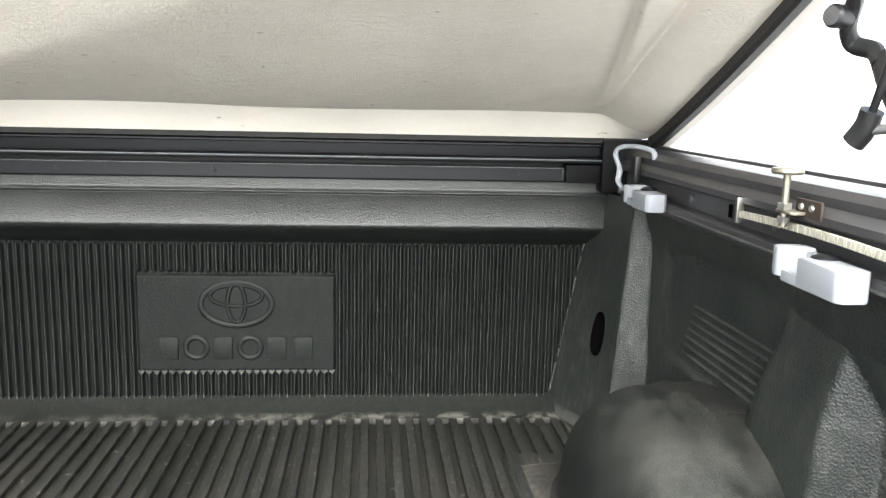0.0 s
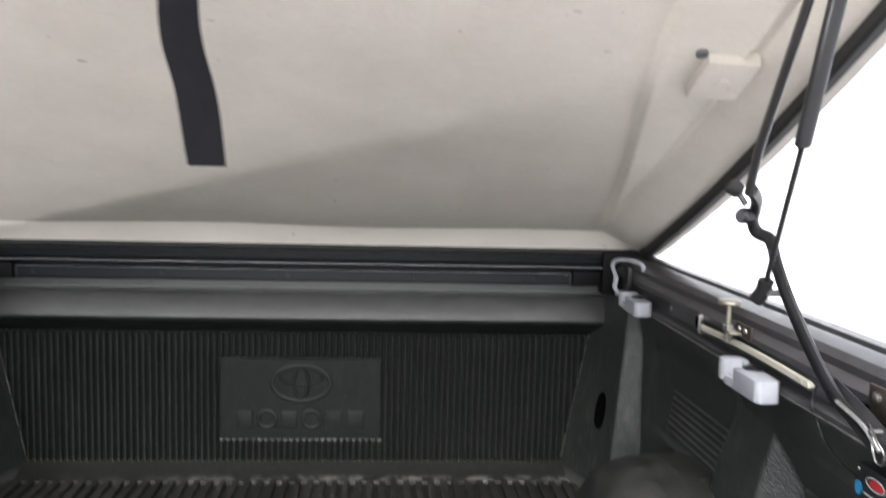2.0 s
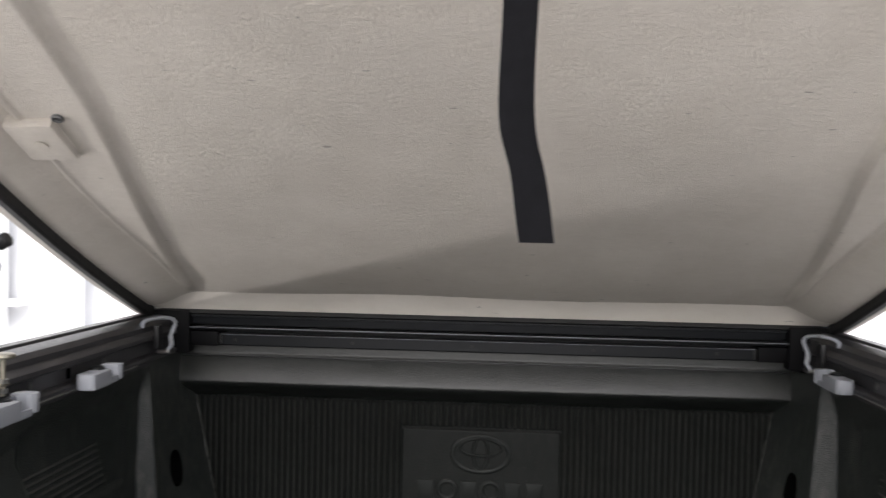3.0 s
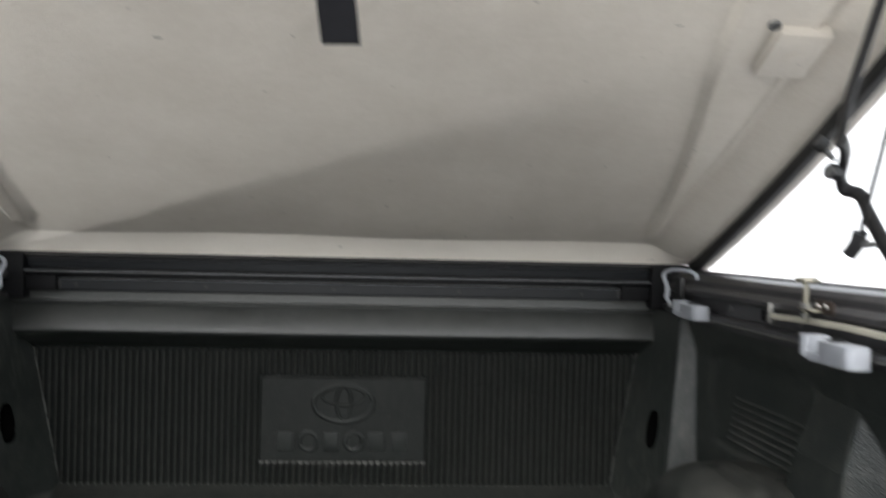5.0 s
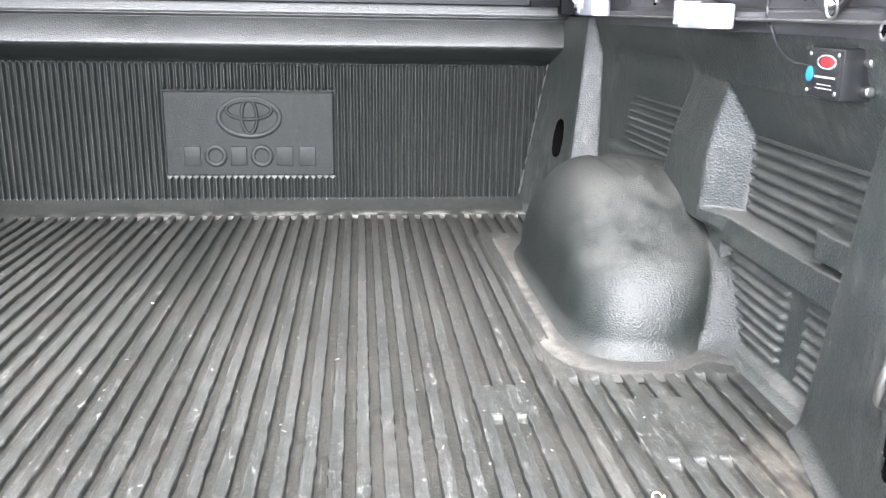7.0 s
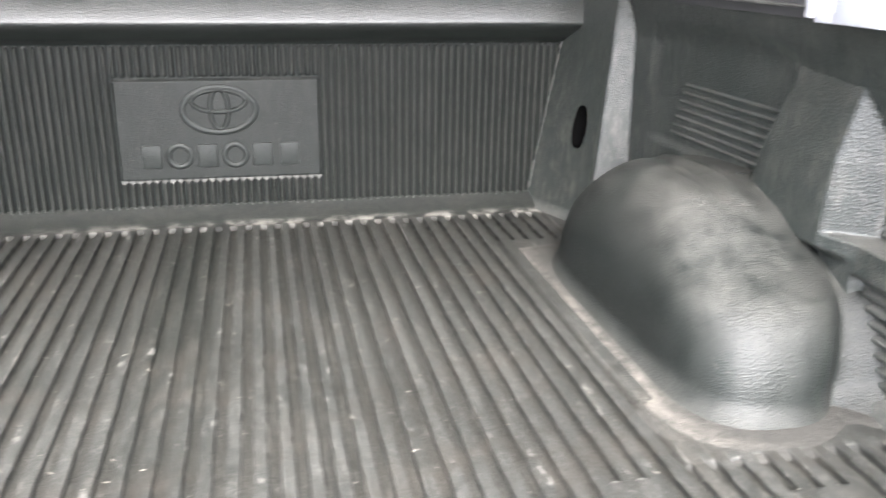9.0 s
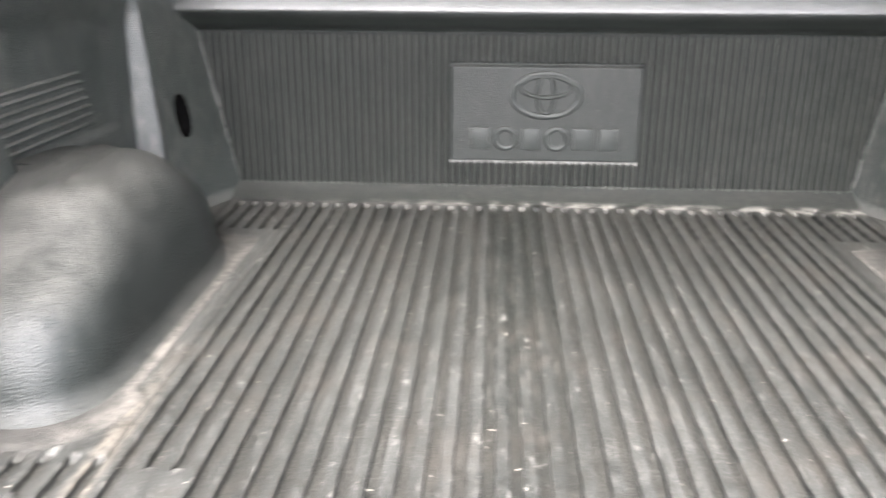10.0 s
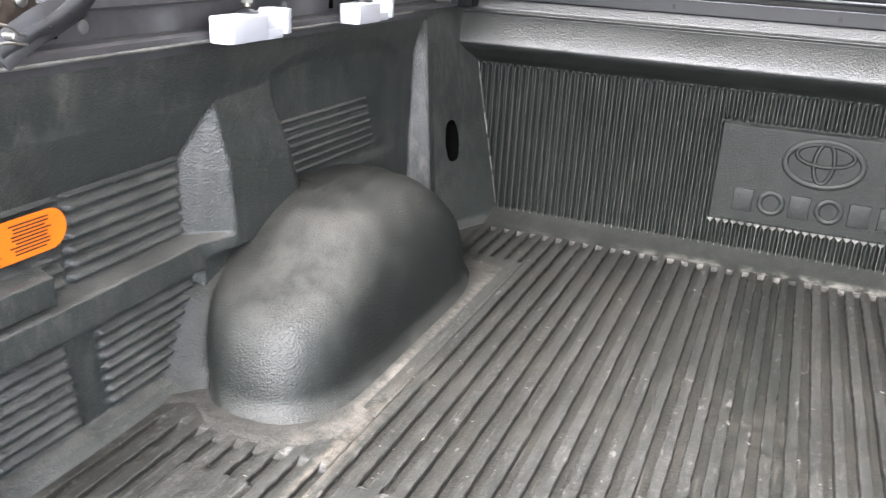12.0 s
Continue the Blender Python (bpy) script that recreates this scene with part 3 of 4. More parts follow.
def wall_inset(Y, Z, left=False):
    """How far the liner's side stands from the middle of the bed."""
    x = 0.765 - 0.02 * sst(0.36, 0.46, Z) + 0.004 * np.sin(Y * 7)
    # shallow hollow over the wheel arch, with a rounded head
    head = 0.398 - 0.9 * np.clip(np.abs(Y + 0.49) - 0.10, 0, 1) ** 1.6
    x = x + 0.006 * within(Y, -0.68, -0.275, 0.060) * sst(0.19, 0.21, Z) * (1 - sst(-0.014, 0.014, Z - head))
    # ribbed field behind the wheel arch
    rear = within(Y, -1.30, -0.800, 0.004) * sst(0.180, 0.188, Z) * (1 - np.clip((Z - 0.292) / 0.074, 0, 1))
    x = x + rear * (0.036 - 0.0105 * ridges(Z, 0.2945, 0.0167, 0.66) * within(Y, -1.29, -0.852, 0.004) * (Z < 0.294) * (1 - within(Y, -1.058, -1.047, 0.003) * left))
    # fine ribs over the wheel arch
    mid = within(Y + 0.42 * (Z - 0.26), -0.640, -0.365, 0.006) * within(Z, 0.212, 0.311, 0.003)
    x = x - 0.0036 * mid * ridges(Z, 0.3040, 0.0140, 0.36)
    # ledge and lower ribbed field
    low = 1 - sst(0.146, 0.182, Z)
    x = np.where(Y < -0.80, x + low * (0.008 - 0.010), x)
    lower = within(Y, -1.20, -0.850, 0.006) * within(Z, 0.016, 0.142, 0.008)
    front_end = -1.022 - 0.10 * Z
    bar = sst(-0.002, 0.002, front_end - Y) * sst(-0.002, 0.002, Y - front_end + 0.050)
    x = x + lower * (0.016 - 0.0075 * ridges(Z, 0.1400, 0.0156, 0.64) * (1 - bar) * within(Y, -1.19, -0.86, 0.004))
    # pocket block on the ledge
    block = within(Y, -1.178, -1.096, 0.006) * within(Z, 0.190, 0.226, 0.005)
    x = x + (0.760 - x) * block
    # post on the wheel arch, flush above and standing out below, with a broad rear facet
    post = 0.7450 + 0.035 * (Z - 0.17) + 0.17 * np.clip(Z - 0.272, 0, 0.2)
    back = -0.818 - 0.45 * np.clip(0.352 - Z, 0, 0.060) - 0.05 * np.clip(0.292 - Z, 0, 0.14)
    crest = -0.797 - 0.075 * np.clip(Z - 0.17, 0, 0.2)
    x = x + sst(0.150, 0.166, Z) * np.minimum(post - x, 0) * np.clip((Y - back) / np.maximum(crest - back, 0.006), 0, 1) * (1 - sst(-0.684, -0.664, Y - 0.34 * np.clip(0.35 - Z, 0, 0.2)))
    # front corner pillar
    out = 0.014 if left else 0.0
    seam = panel_edge(Z, left) + 0.004
    face = seam + (0.708 + out + 0.09 * (Z - 0.2) - seam) * np.clip(-Y / 0.172, 0, 1)
    outer = -0.186 - (0.012 if left else 0.0) - 0.05 * np.clip(0.44 - Z, 0, 0.4)
    x = x + np.minimum(face - x, 0) * np.clip((Y - outer) / 0.016, 0, 1)
    # rear corner pillar
    e = (-1.190 if left else -1.128) - 0.215 * Z - Y
    pillar = 0.766 - 0.020 * sst(0.0, 0.022, e) - 0.25 * np.clip(e, 0, 0.3)
    x = x + np.minimum(pillar - x, 0) * sst(0.0, 0.012, e)
    # rounded foot
    x = x - 0.012 * np.clip(1 - Z / 0.022, 0, 1) ** 2
    return x


ys = np.concatenate([np.arange(-1.52, -1.22, 0.008), np.arange(-1.22, -0.80, 0.004), np.arange(-0.80, -0.26, 0.006), np.arange(-0.26, 0.012, 0.003)])
zs = np.arange(-0.003, 0.4480, 0.0016)
Y, Z = np.meshgrid(ys, zs, indexing="ij")
SLOTS = ((-0.116, 0.185, 0.020, 0.042), (-1.384, 0.160, 0.016, 0.080))
for s in (1, -1):
    Xw = wall_inset(Y, Z, s < 0)
    yc, zc = (Y[:-1, :-1] + Y[1:, 1:]) / 2, (Z[:-1, :-1] + Z[1:, 1:]) / 2
    keep = np.ones(yc.shape, bool)
    for cy, cz, ry, rz in SLOTS:
        keep &= (np.abs((yc - cy) / ry) ** 2.6 + np.abs((zc - cz) / rz) ** 2.6) > 1
    side_ob = sheet(np.stack([s * Xw, Y, Z], -1), "side_panel", SCUFFED_LIT, liner, "black grained side wall of the liner with ribbed fields", flip=s < 0, keep=keep)
    placed(side_ob, liner)
    for cy, cz, ry, rz in SLOTS:
        pts = []
        for k in range(32):
            t = 2 * math.pi * k / 32
            c, d = math.cos(t), math.sin(t)
            py = cy + ry * math.copysign(abs(c) ** 0.77, c)
            pz = cz + rz * math.copysign(abs(d) ** 0.77, d)
            pts.append((s * float(wall_inset(np.array(py), np.array(pz), s < 0)), py, pz))
        bm = bmesh.new()
        rows = [[bm.verts.new((x + s * d, y, z)) for x, y, z in pts] for d in (-0.0005, 0.004, 0.034)]
        for a, b in zip(rows, rows[1:]):
            for k in range(32):
                bm.faces.new((a[k], a[(k + 1) % 32], b[(k + 1) % 32], b[k]))
        bm.faces.new(rows[-1])
        bmesh.ops.recalc_face_normals(bm, faces=bm.faces)
        ob = part("slot_pocket", bm, VOID, side_ob, "hollow of the slot, coloured black for its shade")

rnd = random.Random(23)
for s in (1, -1):
    z = 0.036
    while z < 0.335:
        top = min(0.345, z + rnd.uniform(0.012, 0.060))
        pts = [(s * (float(panel_edge(np.array(h), np.array(s < 0))) + 0.0020 + 0.0004 * math.sin(h * 210)), -0.0045, h) for h in np.linspace(z, top, 8)]
        r = rnd.uniform(0.0012, 0.0024)
        part("edge_bead", tube_bm(pts, r, r, 8), WORN, front_ob, "pale scuffed stretch of the front panel's edge")
        z = top + rnd.uniform(0.002, 0.016)

# wheel arches: level lines from the front wall round the inner side and the rounded rear end to the side wall
ARCH_H = 0.212


def spow(v, p):
    return np.sign(v) * np.abs(v) ** p


def inset(f, reach, p):
    return reach * (1 - (1 - np.clip(f, 0, 1) ** p) ** (1 / p))


def arch_line(z, grow=0.0):
    """The outline of the wheel arch at height z, as an array of x, y; grow widens it."""
    f = min(z / ARCH_H, 1.0)
    inner = 0.549 + inset(f, 0.120, 2.5) - grow
    front = -0.226 - inset(f, 0.300, 2.3) + 0.25 * grow
    rear = -0.934 + inset(f, 0.330, 2.15) - grow
    outer = 0.752 + 0.060 * f
    length = front - rear
    # front corner
    a = np.linspace(0, math.pi / 2, 26)
    w, d = 0.82 - inner, min(0.30, 0.50 * length)
    front_x, front_y = 0.82 - w * spow(np.sin(a), 2 / 2.6), front - d + d * spow(np.cos(a), 2 / 2.6)
    # rear end, a rounded nose
    c = np.linspace(0, 0.72 * math.pi, 44)
    rx, ry = (outer - inner) / 2, min(0.165, 0.46 * length)
    p = np.where(c < math.pi / 2, 3.0, 2.2)
    nose_x, nose_y = (inner + outer) / 2 - rx * spow(np.cos(c), 2 / p), rear + ry - ry * spow(np.sin(c), 2 / p)
    run = np.linspace(0, 1, 22)[1:-1]
    side_y = front_y[-1] + (nose_y[0] - front_y[-1]) * run
    # valley between the nose and the side wall
    end = np.array([0.782, min(-0.945 + 0.55 * z, -0.815) - 0.040 * max(0.0, 1 - z / 0.040) ** 2])
    k = float(sst(0.132, 0.158, np.array(z)))
    end = end * (1 - k) + np.array([0.82, nose_y[-1] + 0.012]) * k
    last, mid = np.array([nose_x[-1], nose_y[-1]]), np.array([nose_x[-1] + 0.010, nose_y[-1] + 0.012])
    t = np.linspace(0, 1, 15)[1:, None]
    skirt = (1 - t) ** 2 * last + 2 * t * (1 - t) * mid + t ** 2 * end
    xs = np.concatenate([front_x, np.full(len(run), inner), nose_x, skirt[:, 0]])
    ys = np.concatenate([front_y, side_y, nose_y, skirt[:, 1]])
    return np.stack([xs, ys], -1)


for s in (1, -1):
    rings = []
    for f in np.concatenate([np.linspace(0, 0.16, 12), np.linspace(0.18, 0.9, 34), 1 - 0.1 * np.linspace(0.93, 0, 16) ** 2]):
        z = f * ARCH_H
        line = arch_line(z, 0.016 * max(0.0, 1 - z / 0.030) ** 2)
        rings.append(np.concatenate([line, np.full((len(line), 1), z)], 1))
    top = rings[-1]
    for k in np.linspace(0, 1, 26)[1:]:
        row = top.copy()
        row[:, 0] = top[:, 0] + (0.82 - top[:, 0]) * k
        rings.append(row)
    P = np.stack(rings)
    # uneven top, a shallow step near the wall, and a slope towards the front
    X, Y, Z = P[..., 0], P[..., 1], P[..., 2]
    high = sst(0.10, 0.20, Z)
    lift = high * (0.0022 * np.sin(Y * 31 + 1) * np.sin(X * 27) + 0.0030 * sst(0.688, 0.708, X) * within(Y, -0.74, -0.40, 0.05) - 0.0035 * within(X, 0.668, 0.690, 0.010) * within(Y, -0.70, -0.40, 0.06))
    lift = lift - high * 0.009 * sst(0.682, 0.740, X) + high * 0.004 * sst(0.704, 0.710, X) * within(Y, -0.66, -0.30, 0.04)
    lift = lift - high * 0.034 * sst(-0.50, -0.22, Y) - high * 0.030 * sst(-0.66, -0.86, Y)
    P = np.stack([s * X, Y, Z + lift - 0.001], -1)
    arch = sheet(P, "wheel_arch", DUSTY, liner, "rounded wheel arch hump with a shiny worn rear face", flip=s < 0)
    placed(arch, liner)
    rings = []
    for d, z in ((0.062, -0.0050), (0.044, 0.0010), (0.030, 0.0018), (0.010, 0.0030)):
        line = arch_line(0.0, d)[6:]
        u = np.linspace(0, math.pi, len(line))
        line[:, 1] += 0.0025 * np.sin(u * 31) * np.sin(u * 11 + 1) * (z < 0.0015)
        if d > 0.02:
            line[:, 0] = np.where((line[:, 1] > -0.86) & (line[:, 1] < -0.285), 0.549 - d * 0.62, line[:, 0])
        rings.append(np.stack([s * line[:, 0], line[:, 1], np.full(len(line), z)], -1))
    ob = sheet(np.stack(rings), "arch_flange", FLANGE, arch, "pale dusty flange round the foot of the arch", flip=s < 0)

# ---- header rail across the front ----
header = thing("header_rail", (0, -0.07, 0.455), "black aluminium cross rail of the lid along the bed's front", "rail")
HEAD = [(-0.030, 0.466), (-0.066, 0.467), (-0.068, 0.470), (-0.068, 0.492), (-0.066, 0.4945), (-0.036, 0.4950), (-0.036, 0.5035), (-0.078, 0.5040), (-0.081, 0.507),
        (-0.081, 0.511), (-0.076, 0.5135), (-0.046, 0.5140), (-0.046, 0.5180), (-0.062, 0.5185), (-0.064, 0.534), (-0.074, 0.536), (-0.074, 0.539), (-0.030, 0.540)]
ob = part("rail_body", extrude_bm(HEAD, -0.690, 0.690, "x"), ALLOY, header, angle=20)
placed(ob, header)
ob = part("top_seal", extrude_bm([(-0.030, 0.5405), (-0.076, 0.5405), (-0.080, 0.543), (-0.076, 0.552), (-0.030, 0.552)], -0.765, 0.765, "x"), RUBBER, header, "black rubber seal")
placed(ob, header)
# thin rods whose pale colour stands in for highlights on the rail's lips
for py, pz, rr in ((-0.0805, 0.5100, 0.0017), (-0.0678, 0.4935, 0.0009), (-0.0720, 0.5372, 0.0009)):
    ob = part("rail_lip", rod_bm((-0.690, py, pz), (0.690, py, pz), rr, 8), LIP, header, "lip of the rail, coloured bright for its highlight")
    placed(ob, header)
for s in (1, -1):
    ob = part("end_bracket", box_bm(0.065, 0.03, 0.034, 0.003, (s * 0.655, -0.068, 0.484)), CAP, header, "black end bracket")
    placed(ob, header)
    ob = part("end_slot", box_bm(0.006, 0.006, 0.018, 0.001, (s * 0.620, -0.069, 0.481)), BLACK, header)
    placed(ob, header)
# blocks added to close the bright gaps between header and side rails
for s in (1, -1):
    ob = part("corner_filler", box_bm(0.105, 0.050, 0.100, 0.006, (s * 0.742, -0.062, 0.4995)), CAP, header, "black block filling the gap at the corner")
    placed(ob, header)
# dark raised rings added to stand for holes in the rail
for k in range(5):
    ob = part("rail_hole", spin_bm([(0.0040, 0), (0.0036, 0.0012), (0.0024, 0.0012), (0.0020, 0.0004)], 12, m=pose(-0.585 + 0.280 * k, -0.068, 0.481, 90)), RUBBER, header, "small dark ring drawn as a hole in the rail")
    placed(ob, header)

# ---- the lid ----
lid = thing("tonneau_lid", (0, -0.10, 0.545), "raised hard truck bed cover with beige felt lining", "truck bed cover")


def lid_z(y, off=0.0):
    """Height of the lid's lower edge; the lid is slightly bowed."""
    d = -y - 0.10
    return 0.547 + 0.35 * d + 0.10 * d * d + off


def lid_under(X, Y):
    """Height of the lining over the lid's edge plane."""
    a = np.abs(X)
    inner = 0.648 - 0.095 * sst(-0.15, -0.95, Y)
    outer = 0.660 + 0.022 * sst(-0.15, -0.75, Y)
    fade = sst(-0.135, -0.21, Y)
    off = 0.045 + 0.013 * sst(-0.12, -0.45, Y) - fade * 0.015 * sst(0.0, 0.016, a - inner)
    off = off + fade * (0.010 * sst(0.002, 0.012, a - outer) - 0.006 * np.exp(-(((a - outer) / 0.0045) ** 2)))
    off = off + (0.010 - off) * sst(0.006, 0.105, a - outer) ** 0.8
    off = off + 0.003 * np.sin(Y * 11 + 2 * X) * np.sin(X * 8)
    off = off + 0.012 * np.cos(np.clip(X / 0.8, -1, 1) * math.pi / 2) * sst(-0.2, -0.8, Y)
    return off


xs = np.linspace(-0.775, 0.775, 420)
ys = np.linspace(-1.52, -0.118, 150)
X, Y = np.meshgrid(xs, ys, indexing="ij")
Zl = lid_z(Y) + lid_under(X, Y)
ob = sheet(np.stack([X, Y, Zl], -1), "felt_lining", FELT, lid, "beige felt lining, stained and marked", flip=True)
placed(ob, lid)
# cream front wall of the lid
xs = np.linspace(-0.775, 0.775, 170)
rows = []
for f in np.linspace(0, 1, 9):
    y0 = -0.074
    yt = -0.119
    zt = lid_z(np.full_like(xs, yt)) + lid_under(xs, np.full_like(xs, yt)) + 0.002
    wave = 0.0025 * np.sin(xs * 21) * f
    rows.append(np.stack([xs, y0 + (yt - y0) * f + 0.004 * math.sin(f * math.pi) * np.ones_like(xs), 0.551 + (zt - 0.551) * f + wave], -1))
ob = sheet(np.stack(rows), "front_valance", VALANCE, lid, "cream felt strip along the lid's hinged front", flip=True)
placed(ob, lid)
ob = part("outer_shell", extrude_bm([(-0.04, 0.560), (-0.04, 0.655)] + [(y, lid_z(y, 0.13)) for y in np.linspace(-0.10, -1.56, 12)] + [(y, lid_z(y, 0.095)) for y in np.linspace(-1.56, -0.085, 12)] + [(-0.07, 0.560)], -0.812, 0.812, "x"), SHELL, lid, "dark painted outer shell")
placed(ob, lid)
for s in (1, -1):
    def edge_prof(x0, x1, o0, o1):
        bm = bmesh.new()
        vs = []
        c = 0.005
        for y in np.linspace(-0.080, -1.545, 14):
            ring = ((x0 + c, o0), (x1 - c, o0), (x1, o0 + c), (x1, o1 - c), (x1 - c, o1), (x0 + c, o1), (x0, o1 - c), (x0, o0 + c))
            vs.append([bm.verts.new((s * x, y, lid_z(y, o))) for x, o in ring])
        for a, b in zip(vs, vs[1:]):
            for k in range(8):
                bm.faces.new((a[k], a[(k + 1) % 8], b[(k + 1) % 8], b[k]))
        bm.faces.new(vs[0][::-1])
        bm.faces.new(vs[-1])
        bmesh.ops.recalc_face_normals(bm, faces=bm.faces)
        return bm
    ob = part("edge_seal", edge_prof(0.775, 0.797, -0.012, 0.025), RUBBER, lid, "black rubber edge seal")
    placed(ob, lid)
    ob = part("side_edge", edge_prof(0.7975, 0.824, -0.002, 0.10), PALERIM, lid, "pale outer edge of the lid")
    placed(ob, lid)
ob = part("rear_edge", box_bm(1.6, 0.03, 0.10, 0.006, (0, -1.535, lid_z(-1.535, 0.05))), GREYRIM, lid)
placed(ob, lid)
tilt = math.degrees(math.atan(0.49))
for s in (1, -1):
    x, y = 0.668, -0.784
    m = pose(s * x, y, lid_z(y, float(lid_under(np.array(x), np.array(y))) - 0.007), -tilt, s * 1.5)
    bm = box_bm(0.076, 0.096, 0.050, 0.006, (0, 0, 0.016))
    bm.transform(m)
    plate = part("latch_plate", bm, FELT, lid, "pale square latch pad on the lining")
    placed(plate, lid)
    bm = spin_bm([(0.010, -0.0115), (0.010, -0.0095), (0.005, -0.0090)], 16)
    bm.transform(m)
    ob = part("bolt", bm, FELT, plate)
    x, y = 0.622, -0.826
    bm = spin_bm([(0.0065, -0.003), (0.0085, 0.0), (0.0085, 0.004)], 18)
    bm = tube_bm([(0.007 * math.cos(t * 0.4), 0.007 * math.sin(t * 0.4), -0.004) for t in range(16)], 0.0022, 0.0022, 8, bm, closed=True)
    bm.transform(pose(s * x, y, lid_z(y, float(lid_under(np.array(x), np.array(y)))), -tilt))
    ob = part("eyelet", bm, DULL, lid, "dark metal eyelet")
    placed(ob, lid)
# hanging pull strap
bm = bmesh.new()
rows = []
for k, (px, py, pz) in enumerate(smooth_path([(0.044, -1.345, 1.17), (0.043, -1.340, 1.05), (0.039, -1.335, 0.93), (0.038, -1.330, 0.845), (0.049, -1.326, 0.795), (0.057, -1.326, 0.740)], 6)):
    w = 0.0150
    tw = 0.25 * math.sin(k * 0.35)
    rows.append([bm.verts.new((px + w * e * math.cos(tw), py + w * e * math.sin(tw) * 0.6 + th, pz)) for e, th in ((-1, 0), (-0.5, -0.001), (0.5, -0.001), (1, 0), (1, 0.003), (-1, 0.003))])
for a, b in zip(rows, rows[1:]):
    for k in range(6):
        bm.faces.new((a[k], a[(k + 1) % 6], b[(k + 1) % 6], b[k]))
bm.faces.new(rows[0][::-1])
bm.faces.new(rows[-1])
bmesh.ops.recalc_face_normals(bm, faces=bm.faces)
ob = part("pull_strap", bm, WEB, lid, "black webbing strap hanging from the lid")
placed(ob, lid)


# ---- fittings along both rails ----
def rail_clamp(s, y, scale=1.0, z=0.462):
    """White plastic clamp block with a notched head, under the rail."""
    t = thing("rail_clamp", (s * 0.702, y, z), "white plastic clamp block fixed under the bed rail", "clamp", "white rail clamps")
    def at(bm):
        bm.transform(Matrix.Diagonal((s, scale, scale, 1)))
        if s < 0:
            bmesh.ops.reverse_faces(bm, faces=bm.faces)
        return bm
    body = [(-0.019, 0.0), (0.017, 0.0), (0.017, -0.064), (0.010, -0.072), (-0.013, -0.072), (-0.019, -0.066)]
    part("body", at(prism_bm(body, 0.028, 0.003)), WHITE, t).location = (0, 0, -0.019)
    part("neck", at(box_bm(0.007, 0.034, 0.011, 0.002, (-0.014, 0.014, -0.012))), WHITE, t, "low thin neck")
    part("back_wall", at(box_bm(0.008, 0.040, 0.026, 0.002, (0.013, 0.018, -0.002))), WHITE, t)
    head = [(0.017, 0.026), (0.017, 0.042), (0.010, 0.050), (-0.010, 0.052), (-0.019, 0.046), (-0.021, 0.036), (-0.017, 0.029), (-0.006, 0.033), (0.006, 0.032)]
    part("head", at(prism_bm(head, 0.028, 0.002)), WHITE, t, "curved hooked head").location = (0, 0, -0.015)
    part("knob", at(spin_bm([(0.013, 0), (0.015, 0.003), (0.013, 0.008), (0.006, 0.011)], 18)), ALLOY, t, "dull grey clamping knob").location = (s * 0.006, -0.008, 0.004)
    part("bolt", rod_bm((0, 0.02, 0.0), (s * 0.03, 0.02, 0.0), 0.004), STEEL, t)
    return t


for s in (1, -1):
    rail_clamp(s, -0.300 if s > 0 else -0.502, 1.02, 0.469)
    rail_clamp(s, -0.848 if s > 0 else -0.806, 1.10, 0.457 if s > 0 else 0.468)


def rail_hook(s, y):
    t = thing("rail_hook", (s * 0.694, y, 0.478), "white curved metal hook gripping the bed rail", "hook", "white rail hooks")
    pts = smooth_path([(s * 0.000, -0.006, -0.006), (s * -0.006, 0.000, 0.006), (s * -0.003, 0.004, 0.026), (s * -0.010, 0.010, 0.050), (s * -0.004, 0.008, 0.062), (s * 0.012, -0.008, 0.066), (s * 0.030, -0.030, 0.064), (s * 0.040, -0.042, 0.058), (s * 0.042, -0.045, 0.046)], 5)
    part("hook_bar", tube_bm(pts, 0.0055 if y > -1 else 0.0100, 0.0042 if y > -1 else 0.0060, 10), WHITE, t)
    part("backing", box_bm(0.010, 0.030, 0.05, 0.003, (s * 0.020, -0.010, 0.025)), BLACK, t)
    part("bolt", rod_bm((s * -0.004, 0.0, -0.010), (s * 0.026, 0.0, -0.010), 0.0045), STEEL, t)
    return t


for s in (1, -1):
    rail_hook(s, -0.200)


